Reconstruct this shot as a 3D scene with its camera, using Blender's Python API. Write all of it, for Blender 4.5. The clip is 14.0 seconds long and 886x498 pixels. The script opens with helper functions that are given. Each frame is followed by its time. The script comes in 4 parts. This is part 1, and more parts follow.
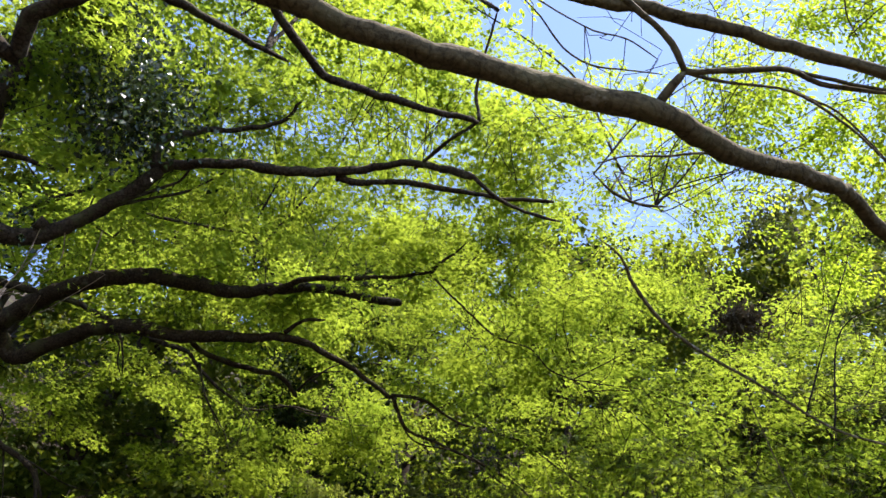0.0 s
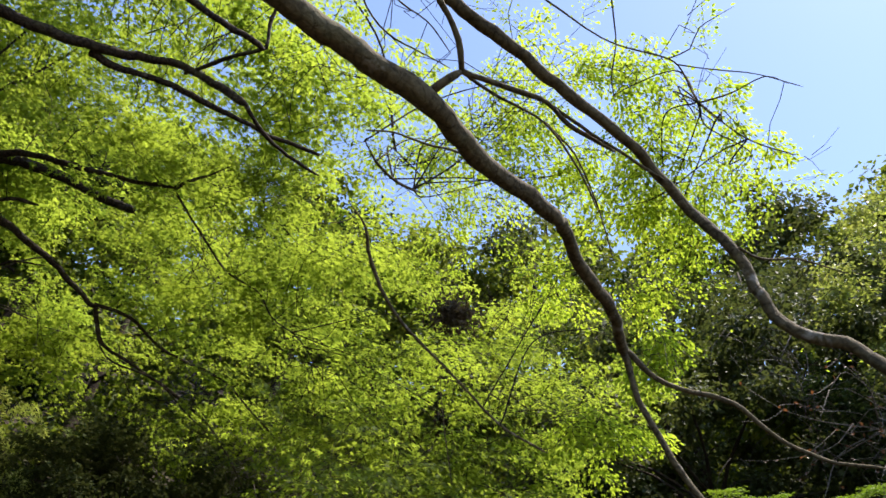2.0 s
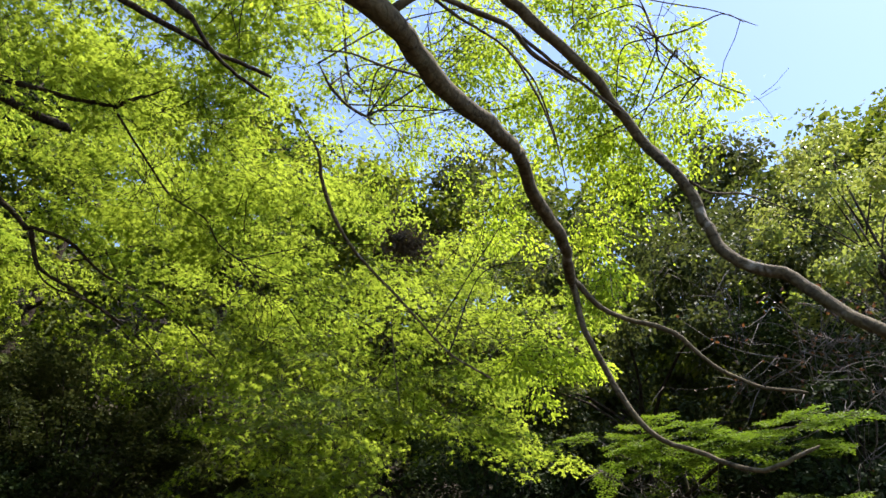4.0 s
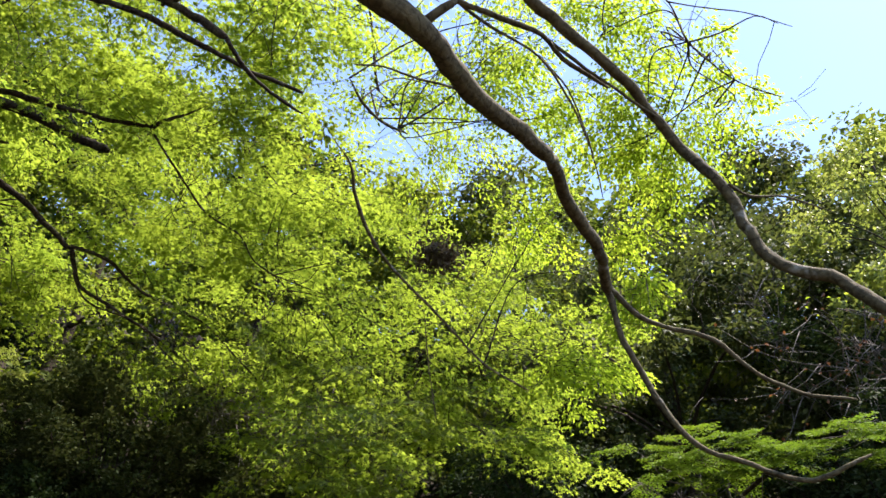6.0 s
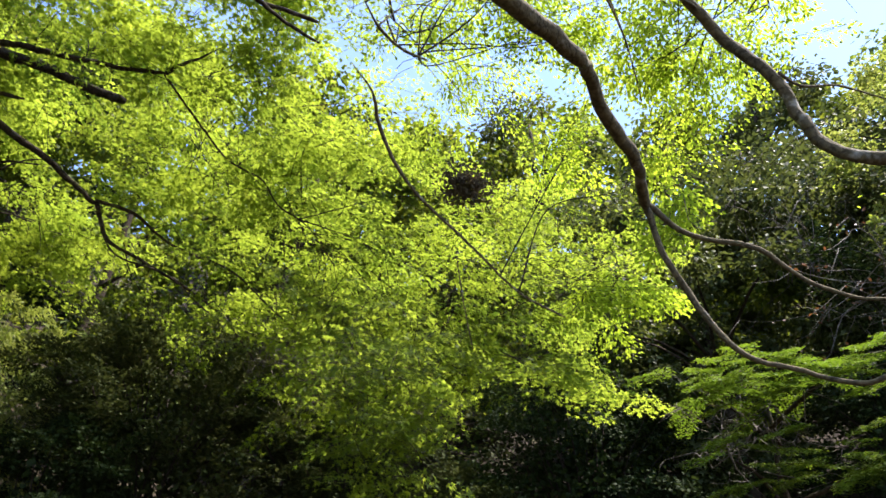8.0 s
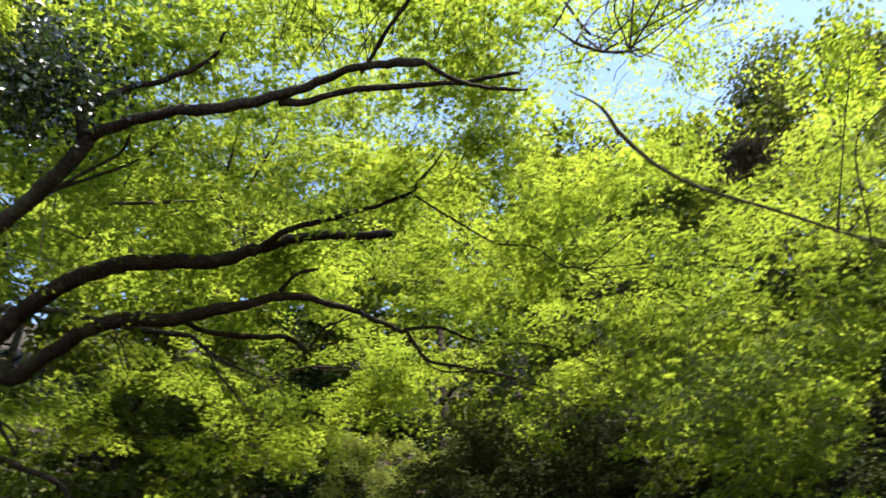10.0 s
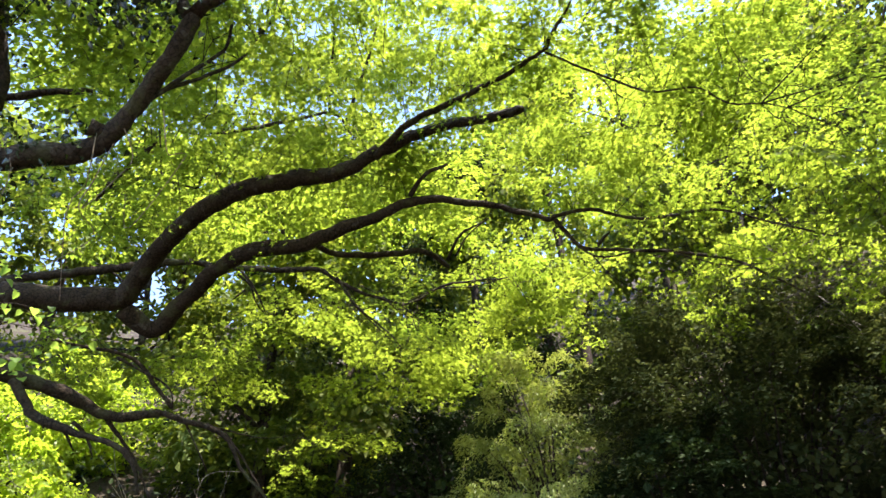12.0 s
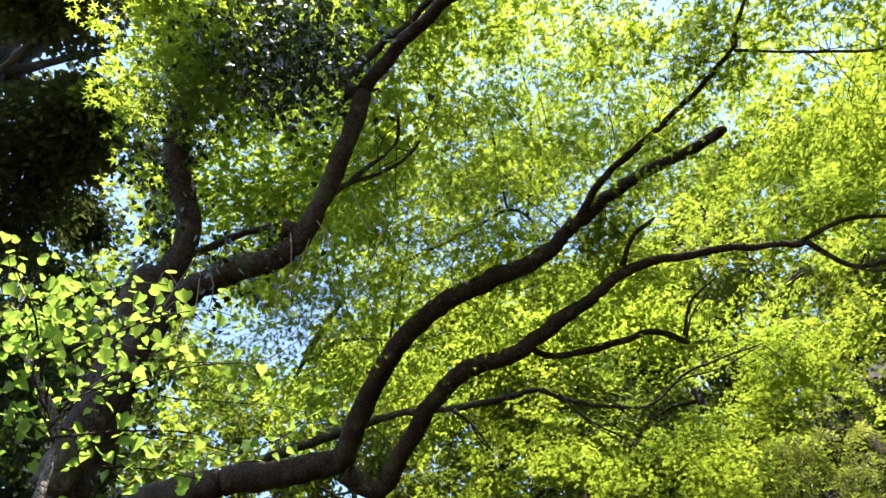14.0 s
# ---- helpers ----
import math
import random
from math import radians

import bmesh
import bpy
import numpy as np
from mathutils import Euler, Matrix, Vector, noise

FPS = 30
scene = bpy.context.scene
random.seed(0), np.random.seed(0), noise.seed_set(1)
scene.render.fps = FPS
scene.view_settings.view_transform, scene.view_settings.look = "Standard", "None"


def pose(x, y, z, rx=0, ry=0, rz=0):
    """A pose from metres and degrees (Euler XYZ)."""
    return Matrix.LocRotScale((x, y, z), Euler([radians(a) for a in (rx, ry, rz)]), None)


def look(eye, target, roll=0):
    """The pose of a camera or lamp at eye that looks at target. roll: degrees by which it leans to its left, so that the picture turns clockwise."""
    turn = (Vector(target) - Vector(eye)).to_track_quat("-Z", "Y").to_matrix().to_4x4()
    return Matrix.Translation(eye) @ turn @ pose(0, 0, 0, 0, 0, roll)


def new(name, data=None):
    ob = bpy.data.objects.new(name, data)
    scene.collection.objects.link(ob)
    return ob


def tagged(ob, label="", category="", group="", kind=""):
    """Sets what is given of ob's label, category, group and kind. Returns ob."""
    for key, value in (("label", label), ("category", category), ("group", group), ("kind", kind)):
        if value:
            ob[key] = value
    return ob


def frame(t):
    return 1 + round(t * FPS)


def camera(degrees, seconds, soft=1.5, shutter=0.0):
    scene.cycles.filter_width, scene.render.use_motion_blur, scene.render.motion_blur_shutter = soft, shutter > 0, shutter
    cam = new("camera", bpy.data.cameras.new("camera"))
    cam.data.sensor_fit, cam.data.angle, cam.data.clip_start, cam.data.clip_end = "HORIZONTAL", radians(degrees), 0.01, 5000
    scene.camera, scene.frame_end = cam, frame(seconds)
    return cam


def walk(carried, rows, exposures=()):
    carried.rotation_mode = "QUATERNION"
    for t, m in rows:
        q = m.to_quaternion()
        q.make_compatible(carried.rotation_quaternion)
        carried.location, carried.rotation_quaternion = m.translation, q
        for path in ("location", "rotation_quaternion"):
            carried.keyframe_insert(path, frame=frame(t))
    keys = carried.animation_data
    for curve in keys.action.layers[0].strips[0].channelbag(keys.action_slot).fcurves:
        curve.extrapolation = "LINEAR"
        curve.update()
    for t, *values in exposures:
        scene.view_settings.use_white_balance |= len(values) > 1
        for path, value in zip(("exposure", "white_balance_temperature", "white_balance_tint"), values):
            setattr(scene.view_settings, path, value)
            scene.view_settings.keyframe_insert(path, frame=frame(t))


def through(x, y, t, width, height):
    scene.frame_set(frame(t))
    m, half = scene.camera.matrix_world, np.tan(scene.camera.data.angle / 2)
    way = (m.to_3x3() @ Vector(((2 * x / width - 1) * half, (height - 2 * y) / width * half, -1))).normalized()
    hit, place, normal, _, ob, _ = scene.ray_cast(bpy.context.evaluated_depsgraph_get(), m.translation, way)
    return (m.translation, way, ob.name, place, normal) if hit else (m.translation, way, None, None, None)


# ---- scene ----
cam = camera(65.5, 14.0, 1.5, 0.25)
# seconds, place in metres, turn in degrees
ROWS = [
    (0, -0.006, -0.007, 1.583, 135.09, -5.94, -0.32),
    (0.5, 0.010, -0.005, 1.590, 134.48, -4.96, -1.31),
    (1, 0.050, -0.006, 1.600, 134.48, -5.28, -10.09),
    (1.5, 0.080, -0.019, 1.591, 134.81, -5.01, -20.68),
    (2, 0.107, -0.017, 1.596, 133.75, -3.97, -25.70),
    (2.5, 0.104, -0.007, 1.589, 132.89, -3.18, -28.27),
    (3, 0.093, 0.000, 1.580, 130.07, -1.90, -30.09),
    (5.5, 0.070, 0.049, 1.547, 128.06, -1.66, -28.90),
    (6, 0.063, 0.048, 1.551, 129.63, -2.78, -27.45),
    (6.5, 0.072, 0.057, 1.539, 129.57, -2.95, -27.83),
    (7, 0.099, 0.143, 1.488, 122.98, -3.39, -27.83),
    (9.5, 0.048, 0.343, 1.535, 130.59, 2.30, -3.57),
    (10, 0.120, 0.497, 1.644, 130.58, 3.35, 8.89),
    (10.5, 0.079, 0.661, 1.628, 128.70, 4.98, 17.17),
    (11, -0.131, 0.893, 1.656, 127.41, 5.20, 16.38),
    (11.5, -0.345, 1.134, 1.614, 127.83, 6.88, 18.92),
    (12, -0.635, 1.294, 1.608, 128.36, 6.04, 19.95),
    (12.5, -0.897, 1.421, 1.624, 128.58, 8.25, 23.04),
    (13, -1.098, 1.662, 1.625, 131.11, 7.62, 30.36),
    (13.5, -1.300, 1.792, 1.666, 140.82, 7.06, 35.99),
    (14, -1.464, 1.990, 1.667, 145.41, 6.51, 39.84),
]
# seconds, stops, kelvin, tint
EXPOSURES = [(t, stops, 6500, 18) for t, stops in ((0.0, 1.47), (1.5, 1.32), (2.0, 1.2), (3.0, 1.24), (5.5, 1.55), (6.0, 1.57), (7.2, 1.6), (9.3, 1.98), (10.2, 1.7), (11.0, 2.05), (12.0, 2.42), (13.0, 2.42), (14.0, 2.15))]
walk(cam, [(t, pose(x, y, z, rx, ry, rz)) for t, x, y, z, rx, ry, rz in ROWS], EXPOSURES)

# ---- light: a clear spring noon, the sun high to the right ----
SUN_EL, SUN_AZ = 67.0, 118.0  # azimuth from +y, clockwise
world = bpy.data.worlds.new("sky")
scene.world = world
world.use_nodes = True
wn = world.node_tree.nodes
sky = wn.new("ShaderNodeTexSky")
sky.sky_type, sky.sun_disc = "NISHITA", False
sky.sun_elevation, sky.sun_rotation = radians(SUN_EL), radians(SUN_AZ)
sky.dust_density, sky.ozone_density = 0.25, 1.3
wn["Background"].inputs["Strength"].default_value = 0.15
world.node_tree.links.new(sky.outputs[0], wn["Background"].inputs["Color"])
sun = new("sun", bpy.data.lights.new("sun", "SUN"))
sun.data.energy, sun.data.angle, sun.data.color = 5.0, radians(0.5), (1.0, 0.95, 0.86)
to_sun = Vector((math.sin(radians(SUN_AZ)) * math.cos(radians(SUN_EL)), math.cos(radians(SUN_AZ)) * math.cos(radians(SUN_EL)), math.sin(radians(SUN_EL))))
sun.matrix_world = look(to_sun * 40, (0, 0, 0))
scene.view_settings.exposure = 0.0

# ---- materials ----


def material(name):
    m = bpy.data.materials.new(name)
    m.use_nodes = True
    m.node_tree.nodes.clear()
    return m, m.node_tree.nodes, m.node_tree.links


def ramp(nodes, stops):
    r = nodes.new("ShaderNodeValToRGB")
    while len(r.color_ramp.elements) < len(stops):
        r.color_ramp.elements.new(0.5)
    for e, (p, c) in zip(r.color_ramp.elements, stops):
        e.position, e.color = p, (*c, 1)
    return r


def leaf_material(name, stops, through, glow=0.55, gloss=0.45, shine=0.3):
    """A leaf that scatters light back and lets part of it through. stops: colours that vary leaf by leaf; through: tint of the light that passes."""
    m, n, l = material(name)
    geo, tex = n.new("ShaderNodeNewGeometry"), n.new("ShaderNodeTexNoise")
    tex.inputs["Scale"].default_value = 0.9
    co = n.new("ShaderNodeTexCoord")
    l.new(co.outputs["Object"], tex.inputs["Vector"])
    mix = n.new("ShaderNodeMath")
    mix.operation = "MULTIPLY_ADD"
    mix.inputs[1].default_value = 0.28
    l.new(geo.outputs["Random Per Island"], mix.inputs[0])
    half = n.new("ShaderNodeMath")
    half.operation = "MULTIPLY"
    half.inputs[1].default_value = 0.68
    l.new(tex.outputs["Fac"], half.inputs[0])
    l.new(half.outputs[0], mix.inputs[2])
    col = ramp(n, stops)
    l.new(mix.outputs[0], col.inputs[0])
    tint = n.new("ShaderNodeMix")
    tint.data_type, tint.blend_type = "RGBA", "MULTIPLY"
    tint.inputs["Factor"].default_value = 1.0
    tint.inputs["B"].default_value = (*through, 1)
    l.new(col.outputs[0], tint.inputs["A"])
    surf = n.new("ShaderNodeBsdfPrincipled")
    surf.inputs["Roughness"].default_value = gloss
    surf.inputs["Specular IOR Level"].default_value = shine
    l.new(col.outputs[0], surf.inputs["Base Color"])
    trans = n.new("ShaderNodeBsdfTranslucent")
    l.new(tint.outputs["Result"], trans.inputs["Color"])
    both, out = n.new("ShaderNodeMixShader"), n.new("ShaderNodeOutputMaterial")
    both.inputs[0].default_value = glow
    l.new(surf.outputs[0], both.inputs[1])
    l.new(trans.outputs[0], both.inputs[2])
    l.new(both.outputs[0], out.inputs[0])
    return m


def bark_material(name, dark, light, scale=14.0, moss=0.0, lichen=0.0, cracks=1.0):
    """Cracked bark: dark furrows, lighter plates, patches of moss and pale lichen."""
    m, n, l = material(name)
    co = n.new("ShaderNodeTexCoord")

    def tex(kind, size, detail=6):
        t = n.new("ShaderNodeTexNoise" if kind == "noise" else "ShaderNodeTexVoronoi")
        t.inputs["Scale"].default_value = size
        if kind == "noise":
            t.inputs["Detail"].default_value = detail
            t.inputs["Roughness"].default_value = 0.65
        else:
            t.feature = "DISTANCE_TO_EDGE"
        l.new(co.outputs["Object"], t.inputs["Vector"])
        return t

    def calc(op, a, b):
        c = n.new("ShaderNodeMath")
        c.operation = op
        for socket, value in zip(c.inputs, (a, b)):
            if isinstance(value, (int, float)):
                socket.default_value = value
            else:
                l.new(value, socket)
        return c.outputs[0]

    big, fine, crack, patch = tex("noise", scale * 0.3), tex("noise", scale * 3.5, 10), tex("voronoi", scale * 2.2), tex("noise", scale * 0.55, 4)
    furrow = calc("MINIMUM", calc("MULTIPLY", crack.outputs["Distance"], 1.3), 0.22)
    tone = calc("ADD", calc("ADD", calc("MULTIPLY", fine.outputs["Fac"], 0.55), calc("MULTIPLY", big.outputs["Fac"], 0.35)), calc("MULTIPLY", calc("SUBTRACT", furrow, 0.13), cracks))
    col = ramp(n, [(0.30, dark), (0.50, tuple((a + b) / 2 for a, b in zip(dark, light))), (0.70, light)])
    l.new(tone, col.inputs[0])
    last = col.outputs[0]
    for source, amount, colour, lo in ((big, moss, (0.07, 0.085, 0.03), 0.55), (patch, lichen, (0.36, 0.34, 0.29), 0.60)):
        if amount:
            spot = ramp(n, [(lo, (0, 0, 0)), (lo + 0.06, (amount, amount, amount))])
            l.new(source.outputs["Fac"], spot.inputs[0])
            mix = n.new("ShaderNodeMix")
            mix.data_type = "RGBA"
            l.new(spot.outputs[0], mix.inputs["Factor"])
            l.new(last, mix.inputs["A"])
            mix.inputs["B"].default_value = (*colour, 1)
            last = mix.outputs["Result"]
    bump = n.new("ShaderNodeBump")
    bump.inputs["Strength"].default_value, bump.inputs["Distance"].default_value = 0.4 + 0.6 * cracks, 0.02
    l.new(tone, bump.inputs["Height"])
    surf, out = n.new("ShaderNodeBsdfPrincipled"), n.new("ShaderNodeOutputMaterial")
    surf.inputs["Roughness"].default_value = 0.9
    surf.inputs["Specular IOR Level"].default_value = 0.2
    l.new(last, surf.inputs["Base Color"])
    l.new(bump.outputs[0], surf.inputs["Normal"])
    l.new(surf.outputs[0], out.inputs[0])
    return m


MAPLE = leaf_material("maple_leaf", [(0.2, (0.030, 0.064, 0.008)), (0.5, (0.049, 0.086, 0.010)), (0.8, (0.067, 0.113, 0.014))], (6.25, 4.6, 3.5), 0.64, 0.5, 0.12)
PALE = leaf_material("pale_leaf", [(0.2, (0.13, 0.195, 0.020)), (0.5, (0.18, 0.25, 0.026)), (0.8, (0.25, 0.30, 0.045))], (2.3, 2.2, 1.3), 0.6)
FRESH = leaf_material("fresh_leaf", [(0.2, (0.070, 0.135, 0.020)), (0.6, (0.100, 0.175, 0.030)), (0.8, (0.14, 0.21, 0.045))], (3.3, 2.75, 2.2), 0.62, 0.4, 0.2)
WOODS = leaf_material("woodland_leaf", [(0.2, (0.04, 0.072, 0.010)), (0.5, (0.088, 0.122, 0.016)), (0.8, (0.17, 0.185, 0.03))], (1.9, 1.8, 1.0), 0.4, 0.7)
# evergreen leaf, darker than its own colour to stand in for deep shade
DARK = leaf_material("shaded_evergreen_leaf", [(0.2, (0.013, 0.024, 0.008)), (0.5, (0.024, 0.039, 0.012)), (0.8, (0.045, 0.058, 0.017))], (1.4, 1.5, 1.0), 0.22, 0.7, 0.1)
SHRUB = leaf_material("shrub_leaf", [(0.2, (0.026, 0.036, 0.013)), (0.5, (0.048, 0.060, 0.022)), (0.8, (0.10, 0.105, 0.038))], (1.5, 1.5, 1.0), 0.25, 0.8, 0.08)
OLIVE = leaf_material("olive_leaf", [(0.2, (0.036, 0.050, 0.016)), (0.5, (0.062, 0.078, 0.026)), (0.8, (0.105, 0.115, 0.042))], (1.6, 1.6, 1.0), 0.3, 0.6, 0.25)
FERN = leaf_material("conifer_leaf", [(0.2, (0.065, 0.11, 0.014)), (0.5, (0.11, 0.165, 0.018)), (0.8, (0.16, 0.20, 0.025))], (1.8, 1.9, 1.0), 0.4, 0.6)
DEAD_LEAF = leaf_material("dead_leaf", [(0.2, (0.035, 0.027, 0.016)), (0.5, (0.07, 0.055, 0.035)), (0.8, (0.12, 0.10, 0.07))], (1.3, 1.2, 1.0), 0.3, 0.8)
IVY = leaf_material("ivy_leaf", [(0.2, (0.014, 0.026, 0.009)), (0.5, (0.022, 0.038, 0.012)), (0.8, (0.038, 0.055, 0.018))], (1.4, 1.5, 1.0), 0.2, 0.22, 0.6)
RUST = leaf_material("rust_leaf", [(0.2, (0.07, 0.035, 0.018)), (0.5, (0.12, 0.055, 0.025)), (0.8, (0.18, 0.10, 0.04))], (1.6, 1.4, 1.0), 0.35)
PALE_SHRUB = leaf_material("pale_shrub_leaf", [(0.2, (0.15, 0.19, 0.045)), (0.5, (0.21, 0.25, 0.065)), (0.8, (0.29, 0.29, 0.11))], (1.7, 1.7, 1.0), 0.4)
BARK = bark_material("maple_bark", (0.009, 0.0065, 0.0045), (0.082, 0.058, 0.037), 14, 0.35, 0.12, 0.6)
GREY_BARK = bark_material("grey_bark", (0.030, 0.023, 0.012), (0.20, 0.160, 0.090), 11, 0.2, 0.5, 0.4)
TWIG = bark_material("twig_bark", (0.015, 0.011, 0.008), (0.06, 0.044, 0.032), 30)
DEAD = bark_material("dead_twig", (0.07, 0.06, 0.05), (0.25, 0.22, 0.19), 30)
PALE_TWIG = bark_material("pale_twig", (0.16, 0.13, 0.10), (0.42, 0.37, 0.31), 30)
SOIL = bark_material("leaf_litter", (0.012, 0.009, 0.006), (0.05, 0.036, 0.022), 6, 0.4)

# ---- geometry helpers ----
rng = np.random.default_rng(7)


def from_arrays(name, verts, faces_n, loops, mat, smooth=True):
    """A mesh from vertex rows, the corner count of each face and the corners' vertex numbers."""
    me = bpy.data.meshes.new(name)
    me.vertices.add(len(verts))
    me.vertices.foreach_set("co", np.asarray(verts, np.float32).ravel())
    me.loops.add(len(loops))
    me.loops.foreach_set("vertex_index", np.asarray(loops, np.int32))
    starts = np.concatenate([[0], np.cumsum(faces_n)[:-1]]).astype(np.int32)
    me.polygons.add(len(faces_n))
    me.polygons.foreach_set("loop_start", starts)
    me.polygons.foreach_set("use_smooth", np.full(len(faces_n), smooth))
    me.materials.append(mat)
    me.update(calc_edges=True)
    me.validate()
    return me


def mesh_part(name, me, parent, label="", kind=""):
    ob = new(name, me)
    ob.parent = parent
    return tagged(ob, label, kind=kind)


def thing(name, at, label, category, group="", kind=""):
    ob = new(name)
    ob.location = at
    bpy.context.view_layer.update()
    ob.empty_display_size = 0.2
    return tagged(ob, label, category, group, kind)


def spline(points, step=0.06):
    """Points along a smooth curve through the given ones."""
    p = np.array(points, float)
    if len(p) == 2:
        p = np.array([p[0], (p[0] + p[1]) / 2, p[1]])
    q = np.vstack([2 * p[0] - p[1], p, 2 * p[-1] - p[-2]])
    out = []
    for i in range(1, len(q) - 2):
        n = max(2, int(np.linalg.norm(q[i + 1] - q[i]) / step))
        t = np.linspace(0, 1, n, endpoint=False)[:, None]
        a, b, c, d = q[i - 1], q[i], q[i + 1], q[i + 2]
        out.append(0.5 * (2 * b + (c - a) * t + (2 * a - 5 * b + 4 * c - d) * t**2 + (3 * b - a - 3 * c + d) * t**3))
    return np.vstack(out + [p[-1:]])


def tube(path, radii, sides=10, rough=0.10, seed=0):
    """Rings round a path, with knobbly bark; vertices, face sizes, corners."""
    path, radii = np.asarray(path), np.asarray(radii)
    n = len(path)
    tan = np.gradient(path, axis=0)
    tan /= np.linalg.norm(tan, axis=1)[:, None] + 1e-9
    side = np.cross(tan, [0.13, 0.21, 0.97])
    side /= np.linalg.norm(side, axis=1)[:, None] + 1e-9
    up = np.cross(side, tan)
    a = np.linspace(0, 2 * np.pi, sides, endpoint=False)
    r = np.random.default_rng(seed)
    lump = r.normal(0, 1, (n, sides))
    lump = (lump + np.roll(lump, 1, 0) + np.roll(lump, 1, 1) + np.roll(lump, (1, 1), (0, 1))) / 2
    long = np.sin(np.arange(n)[:, None] * 0.35 + r.uniform(0, 6)) * np.cos(a + r.uniform(0, 6))
    scale = radii[:, None] * (1 + rough * (0.45 * lump + 0.6 * long))
    v = path[:, None] + scale[..., None] * (np.cos(a)[None, :, None] * side[:, None] + np.sin(a)[None, :, None] * up[:, None])
    v = np.vstack([v.reshape(-1, 3), path[:1], path[-1:]])
    i, j = np.meshgrid(np.arange(n - 1), np.arange(sides), indexing="ij")
    k = (j + 1) % sides
    quads = np.stack([i * sides + j, i * sides + k, (i + 1) * sides + k, (i + 1) * sides + j], -1).reshape(-1, 4)
    j = np.arange(sides)
    k = (j + 1) % sides
    caps = np.vstack([np.stack([k, j, np.full(sides, n * sides)], 1), np.stack([(n - 1) * sides + j, (n - 1) * sides + k, np.full(sides, n * sides + 1)], 1)])
    return v, np.concatenate([np.full(len(quads), 4), np.full(len(caps), 3)]), np.concatenate([quads.ravel(), caps.ravel()])


def join(pieces):
    vs, fs, ls, base = [], [], [], 0
    for v, f, l in pieces:
        vs.append(v), fs.append(f), ls.append(l + base)
        base += len(v)
    return np.vstack(vs), np.concatenate(fs), np.concatenate(ls)


boughs = {}  # thing -> rows of points on its limbs, for twigs to start from


def limb(tree, name, r0, r1, points, mat=None, sides=14, label="", step=0.045, free=False):
    """A tapered, slightly crooked limb of a tree, as a part of it."""
    path = spline(points, step)
    s = np.linspace(0, 1, len(path))
    seed = int(abs(path[0].sum() * 1000)) % 99991
    r = np.random.default_rng(seed)
    wob = np.cumsum(r.normal(0, 1, path.shape), axis=0)
    wob -= np.linspace(wob[0], wob[-1], len(path))
    path = path + wob * min(r0, 0.05) * 0.11 * math.sqrt(step / 0.045)
    radii = (r0 + (r1 - r0) * s) * slim.get(tree.name, 0.86)
    radii *= 0.7 if r0 < 0.013 else 1.0
    radii *= 1 + 0.08 * np.sin(s * r.uniform(8, 16) + r.uniform(0, 6))
    radii[-1] *= 0.6
    if free:
        radii[:8] *= np.linspace(0.25, 1, 8)[: len(radii)]
    at = np.array(tree.location)
    me = from_arrays(name, *tube(path - at, radii, sides if r0 > 0.02 else 7, 0.12, seed), mat or tree_bark[tree.name])
    boughs.setdefault(tree.name, []).append(path[::4])
    return mesh_part(name, me, tree, label)


def star():
    """Half outlines of a small five-lobed maple leaf, folded along its rib."""
    pts = [(112, 0.62), (84, 0.30), (54, 0.95), (27, 0.36), (0, 1.12)]
    right = [(math.sin(radians(a)) * d, math.cos(radians(a)) * d, 0.10 * abs(math.sin(radians(a))) * d - 0.12 * d * d) for a, d in pts]
    v = [(0, 0, 0)] + right + [(-x, y, z) for x, y, z in right[:-1]]
    return np.array(v), [[0, 1, 2, 3, 4, 5], [0, 5, 9, 8, 7, 6]]


def oval(w=0.28, droop=0.15):
    v = [(0, 0, 0), (w * 0.9, 0.3, 0.05), (w, 0.6, 0.04), (0, 1, -droop), (-w * 0.9, 0.3, 0.05), (-w, 0.6, 0.04)]
    return np.array(v), [[0, 1, 2, 3], [0, 3, 5, 4]]


def lozenge(w=0.36):
    """The outline of a leaf seen from afar."""
    return np.array([(0, 0, 0), (w, 0.45, 0.06), (0, 1, -0.12), (-w, 0.5, 0.06)]), [[0, 1, 2, 3]]


def trefoil():
    """A small leaf with three lobes, for crowns further off."""
    right = [(0.62 * math.sin(1.2), 0.62 * math.cos(1.2), 0.02), (0.2, 0.36, 0.03), (0, 1.0, -0.14)]
    v = [(0, 0, 0)] + right + [(-x, y, z) for x, y, z in right[:-1]]
    return np.array(v), [[0, 1, 2, 3], [0, 3, 5, 4]]


def heart():
    """A broad heart-shaped leaf with a pointed tip."""
    pts = [(0.30, -0.06, 0.02), (0.46, 0.18, 0.06), (0.40, 0.48, 0.06), (0.20, 0.78, 0.0), (0, 1.05, -0.10)]
    v = [(0, 0.04, 0)] + pts + [(-x, y, z) for x, y, z in pts[:-1]]
    return np.array(v), [[0, 1, 2, 3, 4, 5], [0, 5, 9, 8, 7, 6]]


TREFOIL, HEART = trefoil(), heart()
STAR, OVAL, NEEDLE, FAR, FEATHER = star(), oval(), oval(0.16, 0.1), lozenge(), lozenge(0.17)


def unit(a):
    return a / (np.linalg.norm(a, axis=-1, keepdims=True) + 1e-9)


